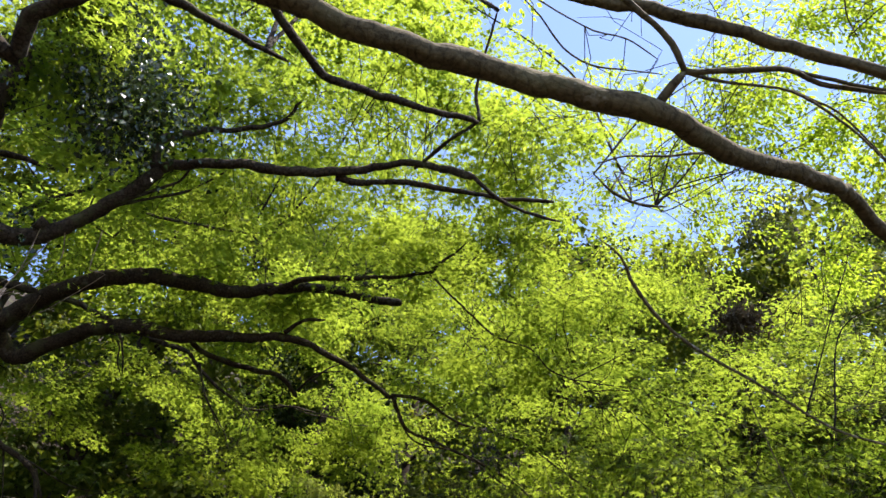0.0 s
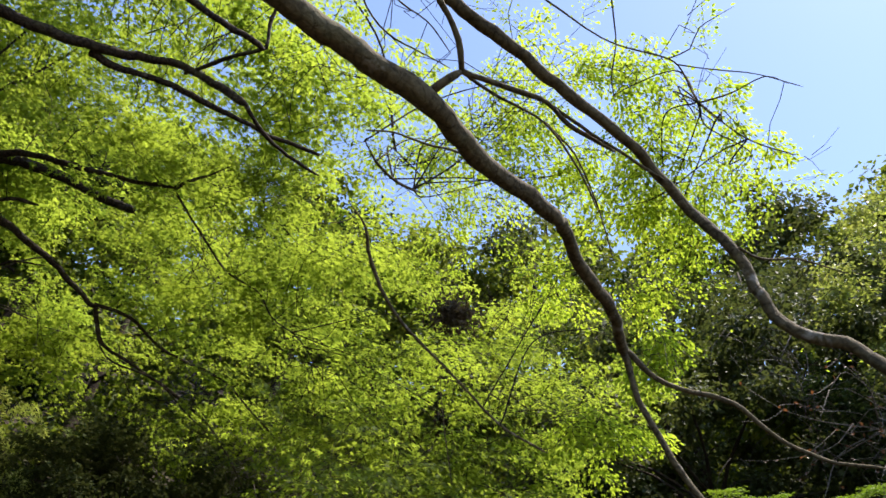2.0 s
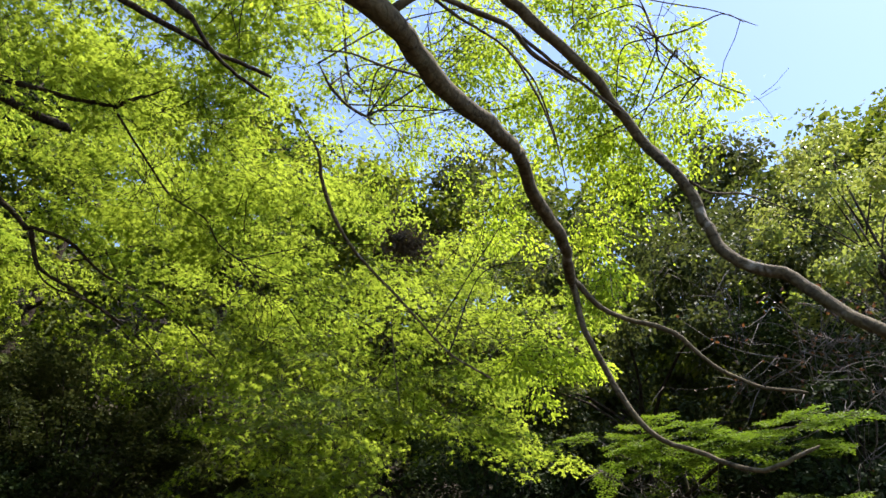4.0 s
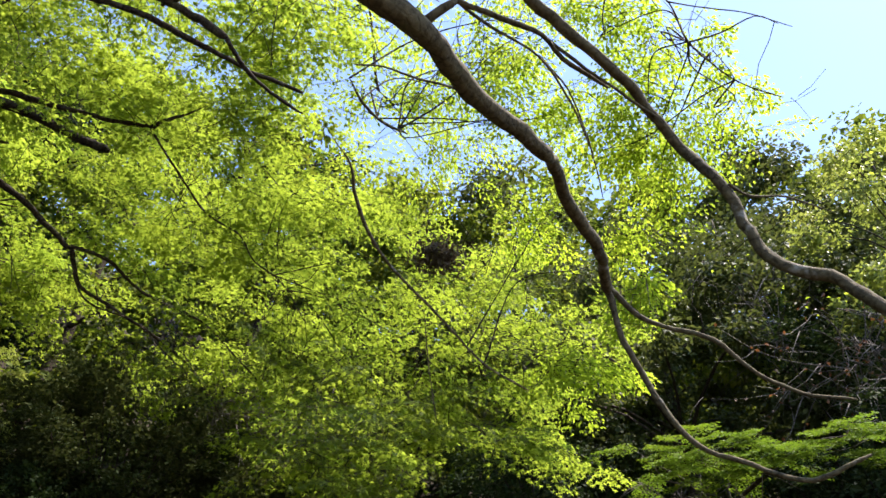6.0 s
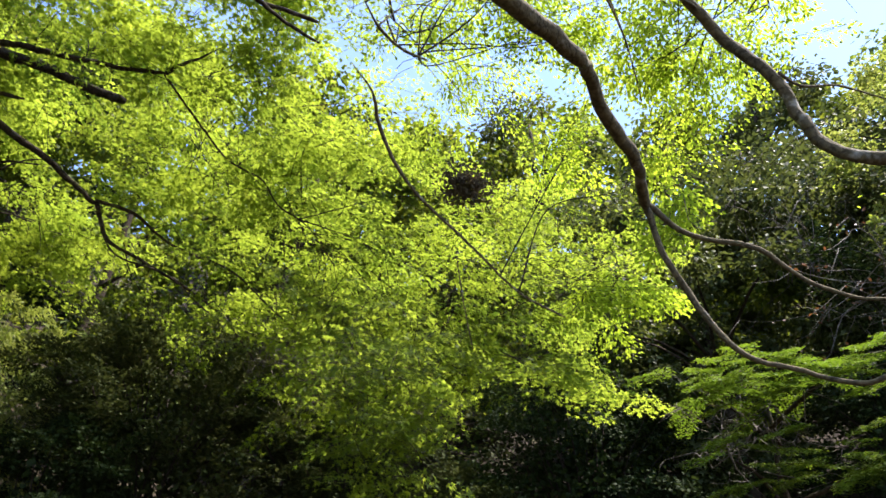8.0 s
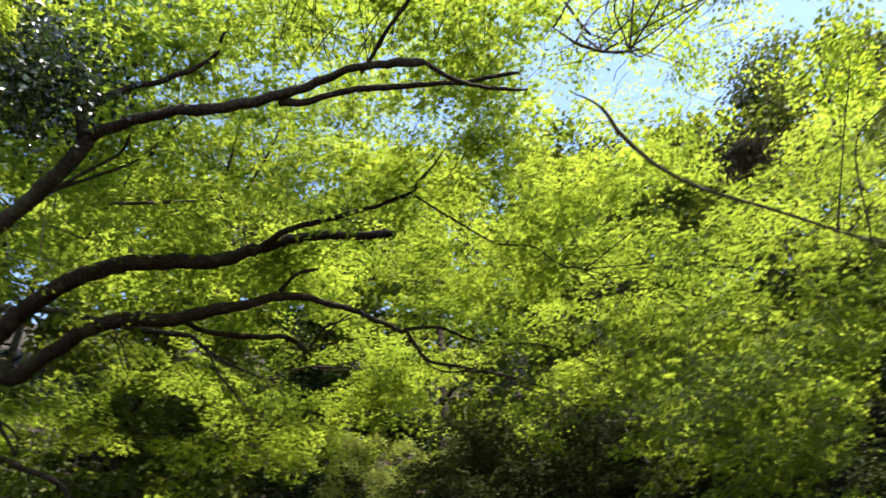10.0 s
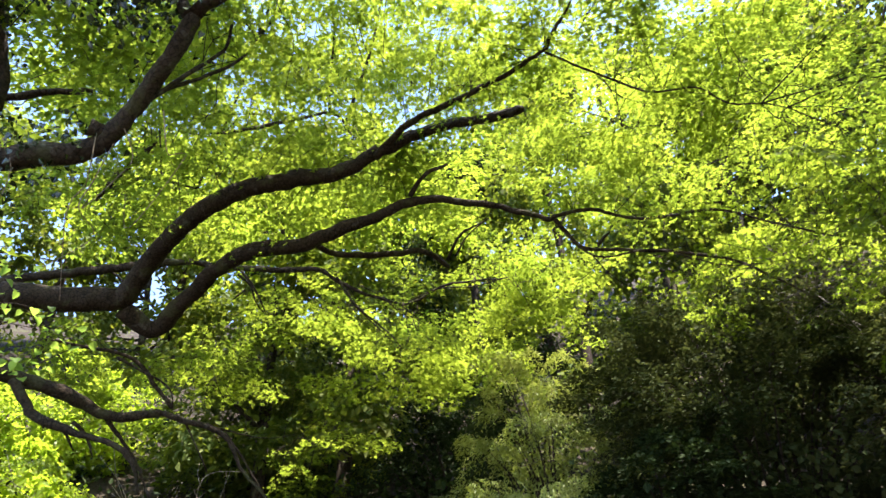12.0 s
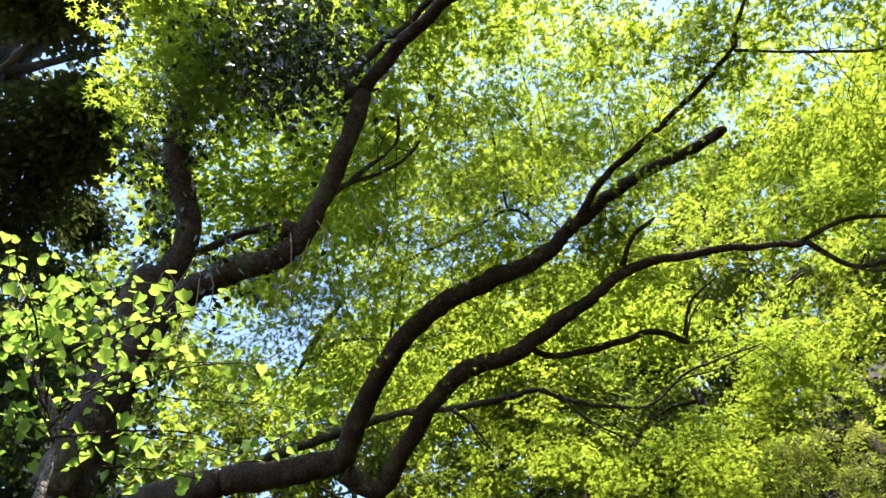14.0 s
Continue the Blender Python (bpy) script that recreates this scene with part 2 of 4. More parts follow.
def leaves(name, pos, way, up, size, shape, mat):
    """Many leaves in one mesh: each stands at pos, points along way, faces up."""
    v, faces = shape
    way = unit(way)
    side = unit(np.cross(way, up))
    nor = np.cross(side, way)
    verts = pos[:, None] + size[:, None, None] * (v[None, :, :1] * side[:, None] + v[None, :, 1:2] * way[:, None] + v[None, :, 2:] * nor[:, None])
    loops = np.concatenate([np.array(f) for f in faces])
    sizes = np.array([len(f) for f in faces])
    n = len(pos)
    all_loops = (loops[None] + np.arange(n)[:, None] * len(v)).ravel()
    return from_arrays(name, verts.reshape(-1, 3), np.tile(sizes, n), all_loops, mat, False)


BARE_SIDE = unit(np.array((-0.08, 0.68, 0.73)))


def lit_side(points):
    """False for places close below a limb, on its shaded side, where next to no leaves grow."""
    q = np.vstack([a for name in NEAR_TREES for a in traced[name]])
    keep = np.ones(len(points), bool)
    for i in range(0, len(points), 4000):
        d = q[None] - points[i : i + 4000, None]
        long = np.linalg.norm(d, axis=2)
        hit = (long < 1.25) & ((d @ BARE_SIDE) > np.sqrt(np.maximum(long**2 - 0.075**2, 0)) * 0.995) & (d @ BARE_SIDE > 0)
        keep[i : i + 4000] = ~hit.any(axis=1) | (np.random.default_rng(i).uniform(0, 1, len(points[i : i + 4000])) < 0.14)
    return keep


LAYER = 0.33  # rise from one storey of flat sprays to the next


def storey(x, y, z):
    """The height of the nearest storey of leaves: sheets of foliage, gently waved, one above the other."""
    wave = 0.11 * math.sin(1.25 * x + 0.6 * y) + 0.09 * math.sin(2.3 * y - 1.1 * x + 1.0)
    return round((z - wave) / LAYER) * LAYER + wave


def crown(tree, pads, mat, size=0.042, shape=None, per=130, flat=0.55, droop=0.3, twig_r=0.0038, seed=1, tilt=0.26, crook=0.010, spray=(0.45, 0.8), wide=0.27, layered=True, few=1.0):
    """Twigs that fan out of the tree's limbs into the pads (x, y, z, radius, twigs); each ends in a flat, slightly drooping spray of leaves."""
    r = np.random.default_rng(seed)
    anchors = np.vstack(boughs[tree.name])
    at = np.array(tree.location)
    tubes, P, W, U, S = [], [], [], [], []
    for x, y, z, rad, count in pads:
        c = np.array((x, y, z), float)
        near = anchors[np.argsort(np.linalg.norm(anchors - c, axis=1))[:14]]
        far = np.linalg.norm(near[0] - c)
        if far > 1.1:
            a = near[r.integers(4)]
            limb(tree, "branch", 0.005 + 0.003 * far, 0.003, [a, a * 0.7 + c * 0.3 + r.normal(0, 0.07 * far, 3) + (0, 0, 0.05 * far), a * 0.35 + c * 0.65 + r.normal(0, 0.07 * far, 3), c, c + unit(c - a) * rad * 0.5], TWIG, 6, step=0.09)
            near = np.vstack([boughs[tree.name][-1][-12:], near[:3]])
        for _ in range(max(2, int(count * few))):
            end = c + r.normal(0, 0.5, 3) * (rad, rad, rad * flat)
            if layered:
                end[2] = storey(*end) + r.normal(0, 0.03)
            a = near[r.integers(len(near))]
            gap = np.linalg.norm(end - a)
            if gap > 0.7:
                a = end + (a - end) / gap * 0.7
            long = r.uniform(*spray)
            out = unit((end - a) * (1, 1, 0.12) + r.normal(0, 0.3, 3) * (1, 1, 0.12))
            flank = unit(np.cross(out, (0, 0, 1.0)))
            root = end - out * long * 0.45
            tip = end + out * long * 0.5 - (0, 0, droop * 0.3 * long)
            path = spline([a, (a + root) / 2 + r.normal(0, 0.04, 3) + (0, 0, 0.04), root, end + (0, 0, 0.01), tip], 0.12)
            path[1:] += r.normal(0, 1, (len(path) - 1, 3)) * crook
            tubes.append(tube(path - at, np.linspace(twig_r * 0.9, 0.0013, len(path)), 4, 0.0, 0))
            for k in (-1, 1):
                b = root * 0.6 + end * 0.4 + out * r.uniform(-0.05, 0.15)
                e = b + out * long * 0.42 + flank * k * wide * r.uniform(0.6, 1.0) - (0, 0, droop * 0.08)
                run = np.array([b, b * 0.6 + e * 0.4 + r.normal(0, 0.015, 3), e])
                tubes.append(tube(run - at, np.linspace(0.0022, 0.001, 3), 3, 0.0, 0))
            n = max(3, int(per * r.uniform(0.7, 1.3)))
            f = r.uniform(0, 1, n)
            half = wide * np.sin(np.pi * (0.14 + 0.8 * f)) * r.uniform(0.8, 1.2)
            side = r.uniform(-1, 1, n)
            fall = droop * (0.30 * long * f**2 + 0.5 * wide * side**2)
            pos = root + out * (long * f)[:, None] + flank * (half * side)[:, None]
            pos[:, 2] -= fall
            pos += r.normal(0, 1, (n, 3)) * (0.018, 0.018, 0.014)
            P.append(pos)
            W.append(unit(0.75 * out + flank * side[:, None] + r.normal(0, 0.3, (n, 3)) * (1, 1, 0.5) - (0, 0, droop * 1.1)))
            U.append(unit(r.normal(0, tilt, (n, 3)) + (0, 0, 1) + out * droop * 0.3))
            S.append(size * r.uniform(0.6, 1.25, n))
    mesh_part("twigwork", from_arrays("twigwork", *join(tubes), TWIG), tree, kind="stuff")
    P, W, U, S = np.vstack(P), np.vstack(W), np.vstack(U), np.concatenate(S)
    keep = lit_side(P)
    me = leaves("crown", P[keep] - at, W[keep], U[keep], S[keep], STAR if shape is None else shape, mat)
    return mesh_part("crown", me, tree, kind="stuff")


# ---- the ground: level at the path, then a steep wooded bank ----


def height(x, y):
    d = np.hypot(x * 0.9, y) - 5.0
    away = np.clip(np.asarray(y) * 0.25 + 1.2, 0, 1)
    rise = np.where(d > 0, 0.8 * d, 0)
    rise = np.where(rise > 22, 22 + (rise - 22) * 0.15, rise)
    return rise * away + 0.08 * np.sin(x * 1.3) * np.cos(y * 1.1) + 0.05 * np.sin(x * 3.1 + y * 2.3)


g = np.concatenate([np.linspace(-400, -32, 24), np.linspace(-30, 30, 121), np.linspace(32, 400, 24)])
gx, gy = np.meshgrid(g, g, indexing="ij")
n = len(g)
gi, gj = np.meshgrid(np.arange(n - 1), np.arange(n - 1), indexing="ij")
quads = np.stack([gi * n + gj, (gi + 1) * n + gj, (gi + 1) * n + gj + 1, gi * n + gj + 1], -1).reshape(-1)
ground = new("ground", from_arrays("ground", np.stack([gx, gy, height(gx, gy)], -1).reshape(-1, 3), np.full((n - 1) ** 2, 4), quads, SOIL))
tagged(ground, "brown leaf litter and soil rising into a steep bank", "ground", kind="structure")

# ---- the three near trees ----
tree_bark, slim = {}, {}


def near_tree(name, at, label, bark):
    ob = thing(name, at, label, "tree")
    tree_bark[ob.name] = bark
    return ob


maple_a = near_tree("maple_tree", (-7.4, 4.1, float(height(-7.4, 4.1)) - 0.1), "spreading maple with dark crooked limbs and fresh green leaves", BARK)
maple_b = near_tree("maple_tree", (-4.6, 3.2, float(height(-4.6, 3.2)) - 0.1), "old maple with an ivy-clad trunk and low crooked limbs", BARK)
maple_c = near_tree("broadleaf_tree", (-3.2, -1.6, -0.1), "grey-barked tree with long arching limbs and sparse spring leaves", GREY_BARK)
slim[maple_a.name], slim[maple_b.name] = 0.70, 0.80
limb(maple_a, 'limb', 0.16, 0.052, [(-5.52, 4.73, 5.35), (-4.89, 5.15, 5.33), (-4.71, 5.25, 5.33), (-4.31, 5.07, 5.54), (-3.69, 4.85, 5.6), (-3.17, 4.89, 5.68), (-2.55, 5.11, 5.78), (-2.13, 5.12, 5.89), (-1.52, 5.18, 5.99), (-0.85, 5.26, 6.02)])
limb(maple_a, 'limb', 0.047, 0.02, [(-2.15, 5.12, 5.89), (-1.79, 4.97, 5.96), (-1.22, 4.88, 5.97), (-0.55, 4.71, 5.96)])
limb(maple_a, 'limb', 0.133, 0.031, [(-4.75, 5.31, 5.31), (-4.59, 5.56, 5.21), (-4.11, 5.43, 5.43), (-3.43, 5.28, 5.54), (-3, 5.51, 5.63), (-2.46, 5.54, 5.66), (-2.03, 5.56, 5.74), (-1.59, 5.77, 5.7), (-0.89, 6.06, 5.43)])
limb(maple_a, 'limb', 0.028, 0.012, [(-0.89, 6.06, 5.43), (-0.74, 6.33, 5.24), (-0.38, 6.48, 5.18), (0.13, 6.62, 5.04), (0.52, 6.74, 4.88), (1, 7.03, 4.54)])
limb(maple_a, 'limb', 0.024, 0.01, [(-0.91, 6.04, 5.45), (-0.57, 6.14, 5.48), (-0.19, 6.31, 5.37), (0.43, 6.38, 5.28), (0.82, 6.56, 5.13), (1.28, 6.72, 4.9)])
limb(maple_a, 'limb', 0.034, 0.02, [(-2.03, 5.55, 5.75), (-1.83, 5.45, 5.87), (-1.62, 5.45, 5.88)])
limb(maple_a, 'limb', 0.041, 0.039, [(-2.99, 5.57, 5.61), (-2.89, 5.81, 5.59), (-2.5, 6.09, 5.63), (-2.17, 6.29, 5.71), (-2.02, 6.54, 5.63)])
limb(maple_a, 'limb', 0.022, 0.01, [(-2.02, 6.5, 5.69), (-1.83, 6.36, 5.82), (-1.52, 6.31, 5.87)])
limb(maple_a, 'limb', 0.067, 0.037, [(-5.93, 5.14, 5.94), (-5.45, 5.41, 6.05), (-4.81, 5.77, 6.16), (-4.05, 6.23, 6.12), (-3.41, 6.5, 6.07)])
limb(maple_a, 'limb', 0.029, 0.01, [(-3.41, 6.5, 6.07), (-3.16, 6.74, 5.91), (-2.68, 7.07, 5.72), (-2.22, 7.08, 5.8), (-1.57, 7.16, 5.75)])
limb(maple_a, 'limb', 0.019, 0.008, [(-3.28, 6.62, 6), (-3.15, 6.82, 5.7), (-2.9, 7.04, 5.41), (-2.78, 7.13, 5.21)])
limb(maple_a, 'limb', 0.022, 0.008, [(-4.11, 6.11, 6.05), (-4, 6.24, 5.81), (-3.93, 6.34, 5.57)])
limb(maple_a, 'limb', 0.111, 0.05, [(-5.68, 4.71, 4.77), (-5.49, 5.09, 4.72), (-5.3, 5.46, 4.67), (-5.14, 5.77, 4.56), (-4.81, 6.1, 4.63)])
limb(maple_a, 'limb', 0.046, 0.015, [(-4.81, 6.1, 4.63), (-4.38, 6.44, 4.45), (-4.25, 6.62, 4.12), (-4.06, 6.77, 3.85)])
limb(maple_a, 'limb', 0.067, 0.018, [(-5.49, 5.05, 4.68), (-5.37, 5.23, 4.41), (-5.13, 5.42, 4.28), (-4.81, 5.66, 4.14), (-4.69, 5.83, 3.77)])
limb(maple_a, 'limb', 0.027, 0.01, [(-4.81, 6.1, 4.63), (-4.3, 6.8, 4.53)])
limb(maple_a, 'limb', 0.032, 0.018, [(-4.74, 6.13, 4.68), (-4.84, 5.95, 4.89), (-4.98, 5.71, 5.1), (-5.43, 5.24, 5.15)])
limb(maple_a, 'limb', 0.015, 0.007, [(-0.56, 4.72, 5.95), (-0.21, 4.97, 5.77), (0.09, 5.15, 5.62), (0.43, 5.19, 5.54), (0.63, 5.36, 5.45), (0.95, 5.45, 5.37), (1.29, 5.63, 5.13)])
limb(maple_a, 'limb', 0.01, 0.004, [(0.02, 4.44, 5.92), (0.27, 4.5, 5.86), (0.61, 4.6, 5.72)], free=True)
limb(maple_a, 'limb', 0.014, 0.005, [(-0.92, 6.08, 5.42), (-0.64, 6.36, 5.14), (-0.13, 6.47, 5.11), (0.44, 6.66, 4.86), (1.24, 6.68, 4.74)], free=True)
limb(maple_a, 'limb', 0.03, 0.01, [(-0.55, 4.71, 5.96), (-0.45, 4.62, 6.03), (-0.33, 4.54, 6.09), (-0.25, 4.48, 6.14)])
limb(maple_b, 'trunk', 0.101, 0.071, [(-3.97, 2.97, 4.63), (-3.78, 2.96, 4.78), (-3.65, 2.93, 5.13), (-3.57, 2.7, 5.46), (-3.4, 2.54, 6.02), (-3.18, 2.39, 6.88)])
limb(maple_b, 'limb', 0.039, 0.025, [(-3.52, 2.67, 5.5), (-3.37, 2.6, 5.81), (-3.32, 2.53, 6.06)])
limb(maple_b, 'limb', 0.105, 0.054, [(-4.1, 2.95, 3.6), (-3.78, 2.93, 4.15), (-3.59, 3.02, 4.52), (-3.35, 3.07, 4.53), (-3.17, 3.19, 4.62), (-2.99, 3.22, 4.73), (-2.55, 3.08, 5.03), (-2.37, 3.05, 5.22)])
limb(maple_b, 'limb', 0.049, 0.03, [(-2.37, 3.05, 5.22), (-1.83, 2.99, 5.27), (-1.51, 3.03, 5.26), (-1.11, 3.06, 5.3), (-0.65, 3.06, 5.42), (-0.15, 2.82, 5.08)])
limb(maple_b, 'limb', 0.02, 0.012, [(-0.15, 2.82, 5.08), (0.01, 2.94, 5.03), (0.2, 3.01, 5), (0.43, 3.06, 4.98)])
limb(maple_b, 'limb', 0.03, 0.016, [(-1.13, 3.08, 5.29), (-0.95, 3.09, 5.26), (-0.63, 3.08, 5.28), (-0.19, 3.09, 5.25), (0.09, 3.11, 5.23), (0.4, 3.1, 5.22)])
limb(maple_b, 'limb', 0.017, 0.014, [(-0.59, 3.06, 5.43), (-0.35, 2.73, 5.3), (-0.14, 2.42, 5.13)])
limb(maple_b, 'limb', 0.045, 0.014, [(-2.4, 3.04, 5.19), (-2.46, 3, 5.45), (-2.25, 3.05, 5.7), (-2.02, 3.09, 5.79), (-1.68, 3.05, 5.9), (-1.53, 2.92, 5.98)])
limb(maple_b, 'limb', 0.028, 0.013, [(-3.64, 4.74, 6.53), (-3.44, 4.85, 6.56), (-2.95, 5.01, 6.63), (-2.56, 5.12, 6.67), (-2.47, 5.33, 6.55)], free=True)
limb(maple_b, 'limb', 0.056, 0.027, [(-5.54, 5.37, 6.98), (-5.13, 5.28, 7.19), (-4.68, 5.2, 7.38)], free=True)
limb(maple_b, 'limb', 0.03, 0.016, [(-5.36, 5.39, 7.1), (-4.98, 5.46, 7.17), (-4.54, 5.77, 7.1)])
limb(maple_b, 'limb', 0.061, 0.046, [(-3.06, 3.15, 4.7), (-3.01, 3.29, 4.69)])
limb(maple_b, 'limb', 0.051, 0.025, [(-4.76, 2.78, 5.14), (-4.41, 3.07, 5.28), (-3.99, 3.22, 5.46), (-3.52, 3.45, 5.59)], free=True)
limb(maple_b, 'limb', 0.025, 0.012, [(-2.83, 3.18, 4.76), (-2.79, 3.37, 5.14), (-2.66, 3.54, 5.58), (-2.56, 3.57, 5.72), (-2.46, 3.46, 5.9)])
limb(maple_b, 'limb', 0.019, 0.009, [(-2.79, 3.37, 5.14), (-2.71, 3.62, 5.53), (-2.53, 3.73, 5.77), (-2.18, 3.66, 6.11)])
limb(maple_c, 'limb', 0.044, 0.021, [(-2.4, -0.4, 5), (-1.95, 0.6, 5.2), (-1.37, 1.48, 5.03), (-1.29, 1.67, 5.04), (-1.07, 1.99, 4.99), (-0.92, 2.1, 5.01), (-0.63, 2.21, 5.05), (-0.14, 2.37, 5.04)], BARK)
limb(maple_c, 'limb', 0.014, 0.008, [(-0.14, 2.42, 5.13), (-0.17, 2.31, 5.38), (-0.08, 1.99, 5.73)], BARK)
limb(maple_c, 'limb', 0.043, 0.014, [(-2.06, 1.5, 4.67), (-1.95, 1.54, 4.78), (-1.8, 1.66, 4.91), (-1.57, 1.87, 5.02), (-1.28, 2.08, 5.12)], BARK)
limb(maple_c, 'limb', 0.079, 0.046, [(-2.4, -0.4, 5), (-2.75, 0.7, 4.55), (-2.51, 1.73, 4.47), (-2.33, 1.59, 4.56), (-2.06, 1.5, 4.67)], BARK)
limb(maple_c, 'limb', 0.055, 0.048, [(-2.4, -0.4, 5), (-1.9, 0.4, 4.3), (-1.28, 0.9, 3.97), (-0.7, 1.09, 3.91), (-0.41, 1.17, 3.88), (-0.06, 1.26, 3.88), (0.22, 1.34, 3.84), (0.55, 1.39, 3.78), (0.84, 1.55, 3.81), (1.14, 1.68, 3.84), (1.39, 1.78, 3.88)])
limb(maple_c, 'limb', 0.04, 0.033, [(1.41, 1.8, 3.91), (1.67, 2.01, 3.89), (1.94, 2.16, 3.87), (2.23, 2.45, 3.87)])
limb(maple_c, 'limb', 0.023, 0.01, [(2.23, 2.45, 3.87), (2.29, 2.47, 3.61), (2.45, 2.44, 3.25), (2.58, 2.35, 3.01), (2.71, 2.17, 2.88), (2.82, 1.97, 2.77), (2.94, 1.74, 2.84)])
limb(maple_c, 'limb', 0.02, 0.008, [(2.24, 2.44, 3.89), (2.42, 2.37, 3.7), (2.66, 2.17, 3.56), (2.8, 2.08, 3.37), (2.93, 1.95, 3.23), (3, 1.75, 3.12)])
limb(maple_c, 'limb', 0.049, 0.022, [(-2.4, -0.4, 5), (-1.3, 0.6, 5.1), (-0.4, 1.1, 4.75), (0.2, 1.2, 4.48), (0.88, 1.24, 4.19), (1.29, 1.26, 4.01), (1.66, 1.34, 3.86), (1.82, 1.28, 3.54), (1.93, 1.25, 3.19), (2.02, 1.08, 3.01), (2.05, 0.99, 2.82), (2.06, 0.87, 2.66)])
limb(maple_c, 'limb', 0.022, 0.017, [(0.55, 1.39, 3.78), (0.6, 1.32, 3.83), (0.64, 1.29, 3.87)])
limb(maple_c, 'limb', 0.014, 0.01, [(0.64, 1.29, 3.87), (0.82, 1.28, 3.88), (1, 1.27, 3.89), (1.15, 1.34, 3.93), (1.4, 1.37, 3.94)])
limb(maple_c, 'limb', 0.012, 0.01, [(1.05, 1.3, 3.94), (1.31, 1.34, 3.93), (1.64, 1.35, 3.86)])
limb(maple_c, 'limb', 0.011, 0.006, [(0.64, 1.29, 3.87), (0.8, 1.34, 3.9), (1.05, 1.37, 3.91), (1.25, 1.44, 3.82), (1.4, 1.53, 3.73)])
limb(maple_c, 'limb', 0.008, 0.004, [(1.06, 1.38, 3.94), (1.24, 1.44, 3.9), (1.39, 1.54, 3.84), (1.53, 1.65, 3.76), (1.63, 1.74, 3.71)])
limb(maple_c, 'limb', 0.014, 0.015, [(0.64, 1.29, 3.87), (0.61, 1.24, 3.91), (0.55, 1.19, 3.97), (0.38, 1.1, 4.06), (0.18, 1, 4.19)])
limb(maple_c, 'limb', 0.011, 0.007, [(0.89, 1.71, 3.98), (0.73, 1.84, 4.11), (0.59, 1.95, 4.24), (0.48, 2.08, 4.34)])
limb(maple_c, 'limb', 0.017, 0.01, [(0.62, 2.81, 5.19), (0.79, 2.97, 5.2), (1, 3.08, 5.23), (1.18, 3.15, 5.31)], free=True)
limb(maple_c, 'limb', 0.015, 0.008, [(0.61, 2.83, 4.62), (0.76, 2.94, 4.58), (0.88, 3.11, 4.49), (1.11, 3.29, 4.33), (1.4, 3.42, 4.22), (1.71, 3.51, 4.1), (2.12, 3.65, 3.97), (2.52, 3.71, 3.91)], free=True)
limb(maple_c, 'limb', 0.011, 0.006, [(0.29, 1.09, 4.9), (0.97, 1.37, 5.13), (1.29, 1.42, 5.11), (1.56, 1.44, 5.1), (1.88, 1.37, 5.07), (2.02, 1.4, 5.09), (2.21, 1.5, 5.05), (2.47, 1.53, 4.98), (2.67, 1.52, 4.95), (2.88, 1.47, 4.93)], free=True)
limb(maple_c, 'limb', 0.009, 0.005, [(1.21, 1.03, 5.07), (1.33, 1.14, 4.99), (1.44, 1.26, 4.96), (1.53, 1.37, 4.93), (1.61, 1.53, 4.89), (1.7, 1.63, 4.85)], free=True)
limb(maple_c, 'limb', 0.009, 0.004, [(2.15, 1.46, 4.94), (2.28, 1.35, 4.98), (2.41, 1.2, 5.04), (2.55, 1.17, 5.03)])
limb(maple_c, 'limb', 0.007, 0.003, [(1.84, 1.34, 4.98), (1.93, 1.25, 5.02), (1.94, 1.16, 5.11), (2.04, 1, 5.16)])
limb(maple_c, 'limb', 0.007, 0.004, [(1.89, 1.33, 4.95), (2.07, 1.28, 4.97), (2.31, 1.18, 4.96), (2.55, 1.11, 4.92)])
limb(maple_c, 'limb', 0.008, 0.006, [(-0.1, 1.31, 4.71), (0.22, 1.54, 4.83), (0.42, 1.64, 4.84), (0.59, 1.69, 4.87), (0.77, 1.79, 4.86)], free=True)
limb(maple_c, 'limb', 0.01, 0.006, [(-0.03, 1.36, 4.7), (0.14, 1.53, 4.73), (0.27, 1.69, 4.73), (0.42, 1.78, 4.75), (0.62, 1.82, 4.79), (0.8, 1.85, 4.82)], free=True)
limb(maple_c, 'limb', 0.008, 0.006, [(1.65, 3.67, 4.26), (1.75, 3.79, 4.01), (1.92, 3.94, 3.62)], free=True)
limb(maple_c, 'limb', 0.011, 0.005, [(1.85, 1.27, 3.51), (2, 1.3, 3.55), (2.19, 1.27, 3.61), (2.42, 1.23, 3.6)])
# crooked side twigs and stubs under the maple's limbs
limb(maple_a, 'limb', 0.016, 0.006, [(-3.38, 6.51, 6.07), (-3.26, 6.69, 5.92), (-3.18, 6.89, 5.72), (-2.92, 7.21, 5.4)])
limb(maple_a, 'limb', 0.012, 0.005, [(-3.33, 6.59, 6.0), (-3.18, 6.77, 5.87), (-3.2, 6.89, 5.69), (-3.15, 6.99, 5.59)])
limb(maple_a, 'limb', 0.012, 0.004, [(-3.09, 6.76, 5.93), (-2.9, 6.93, 5.81), (-2.69, 7.08, 5.7)])
limb(maple_a, 'limb', 0.01, 0.004, [(-2.9, 6.93, 5.81), (-2.79, 7.07, 5.67), (-2.8, 7.13, 5.58)])
limb(maple_a, 'limb', 0.016, 0.007, [(-4.01, 5.92, 5.83), (-3.94, 6.05, 5.74), (-3.94, 6.14, 5.63), (-3.89, 6.27, 5.51)])
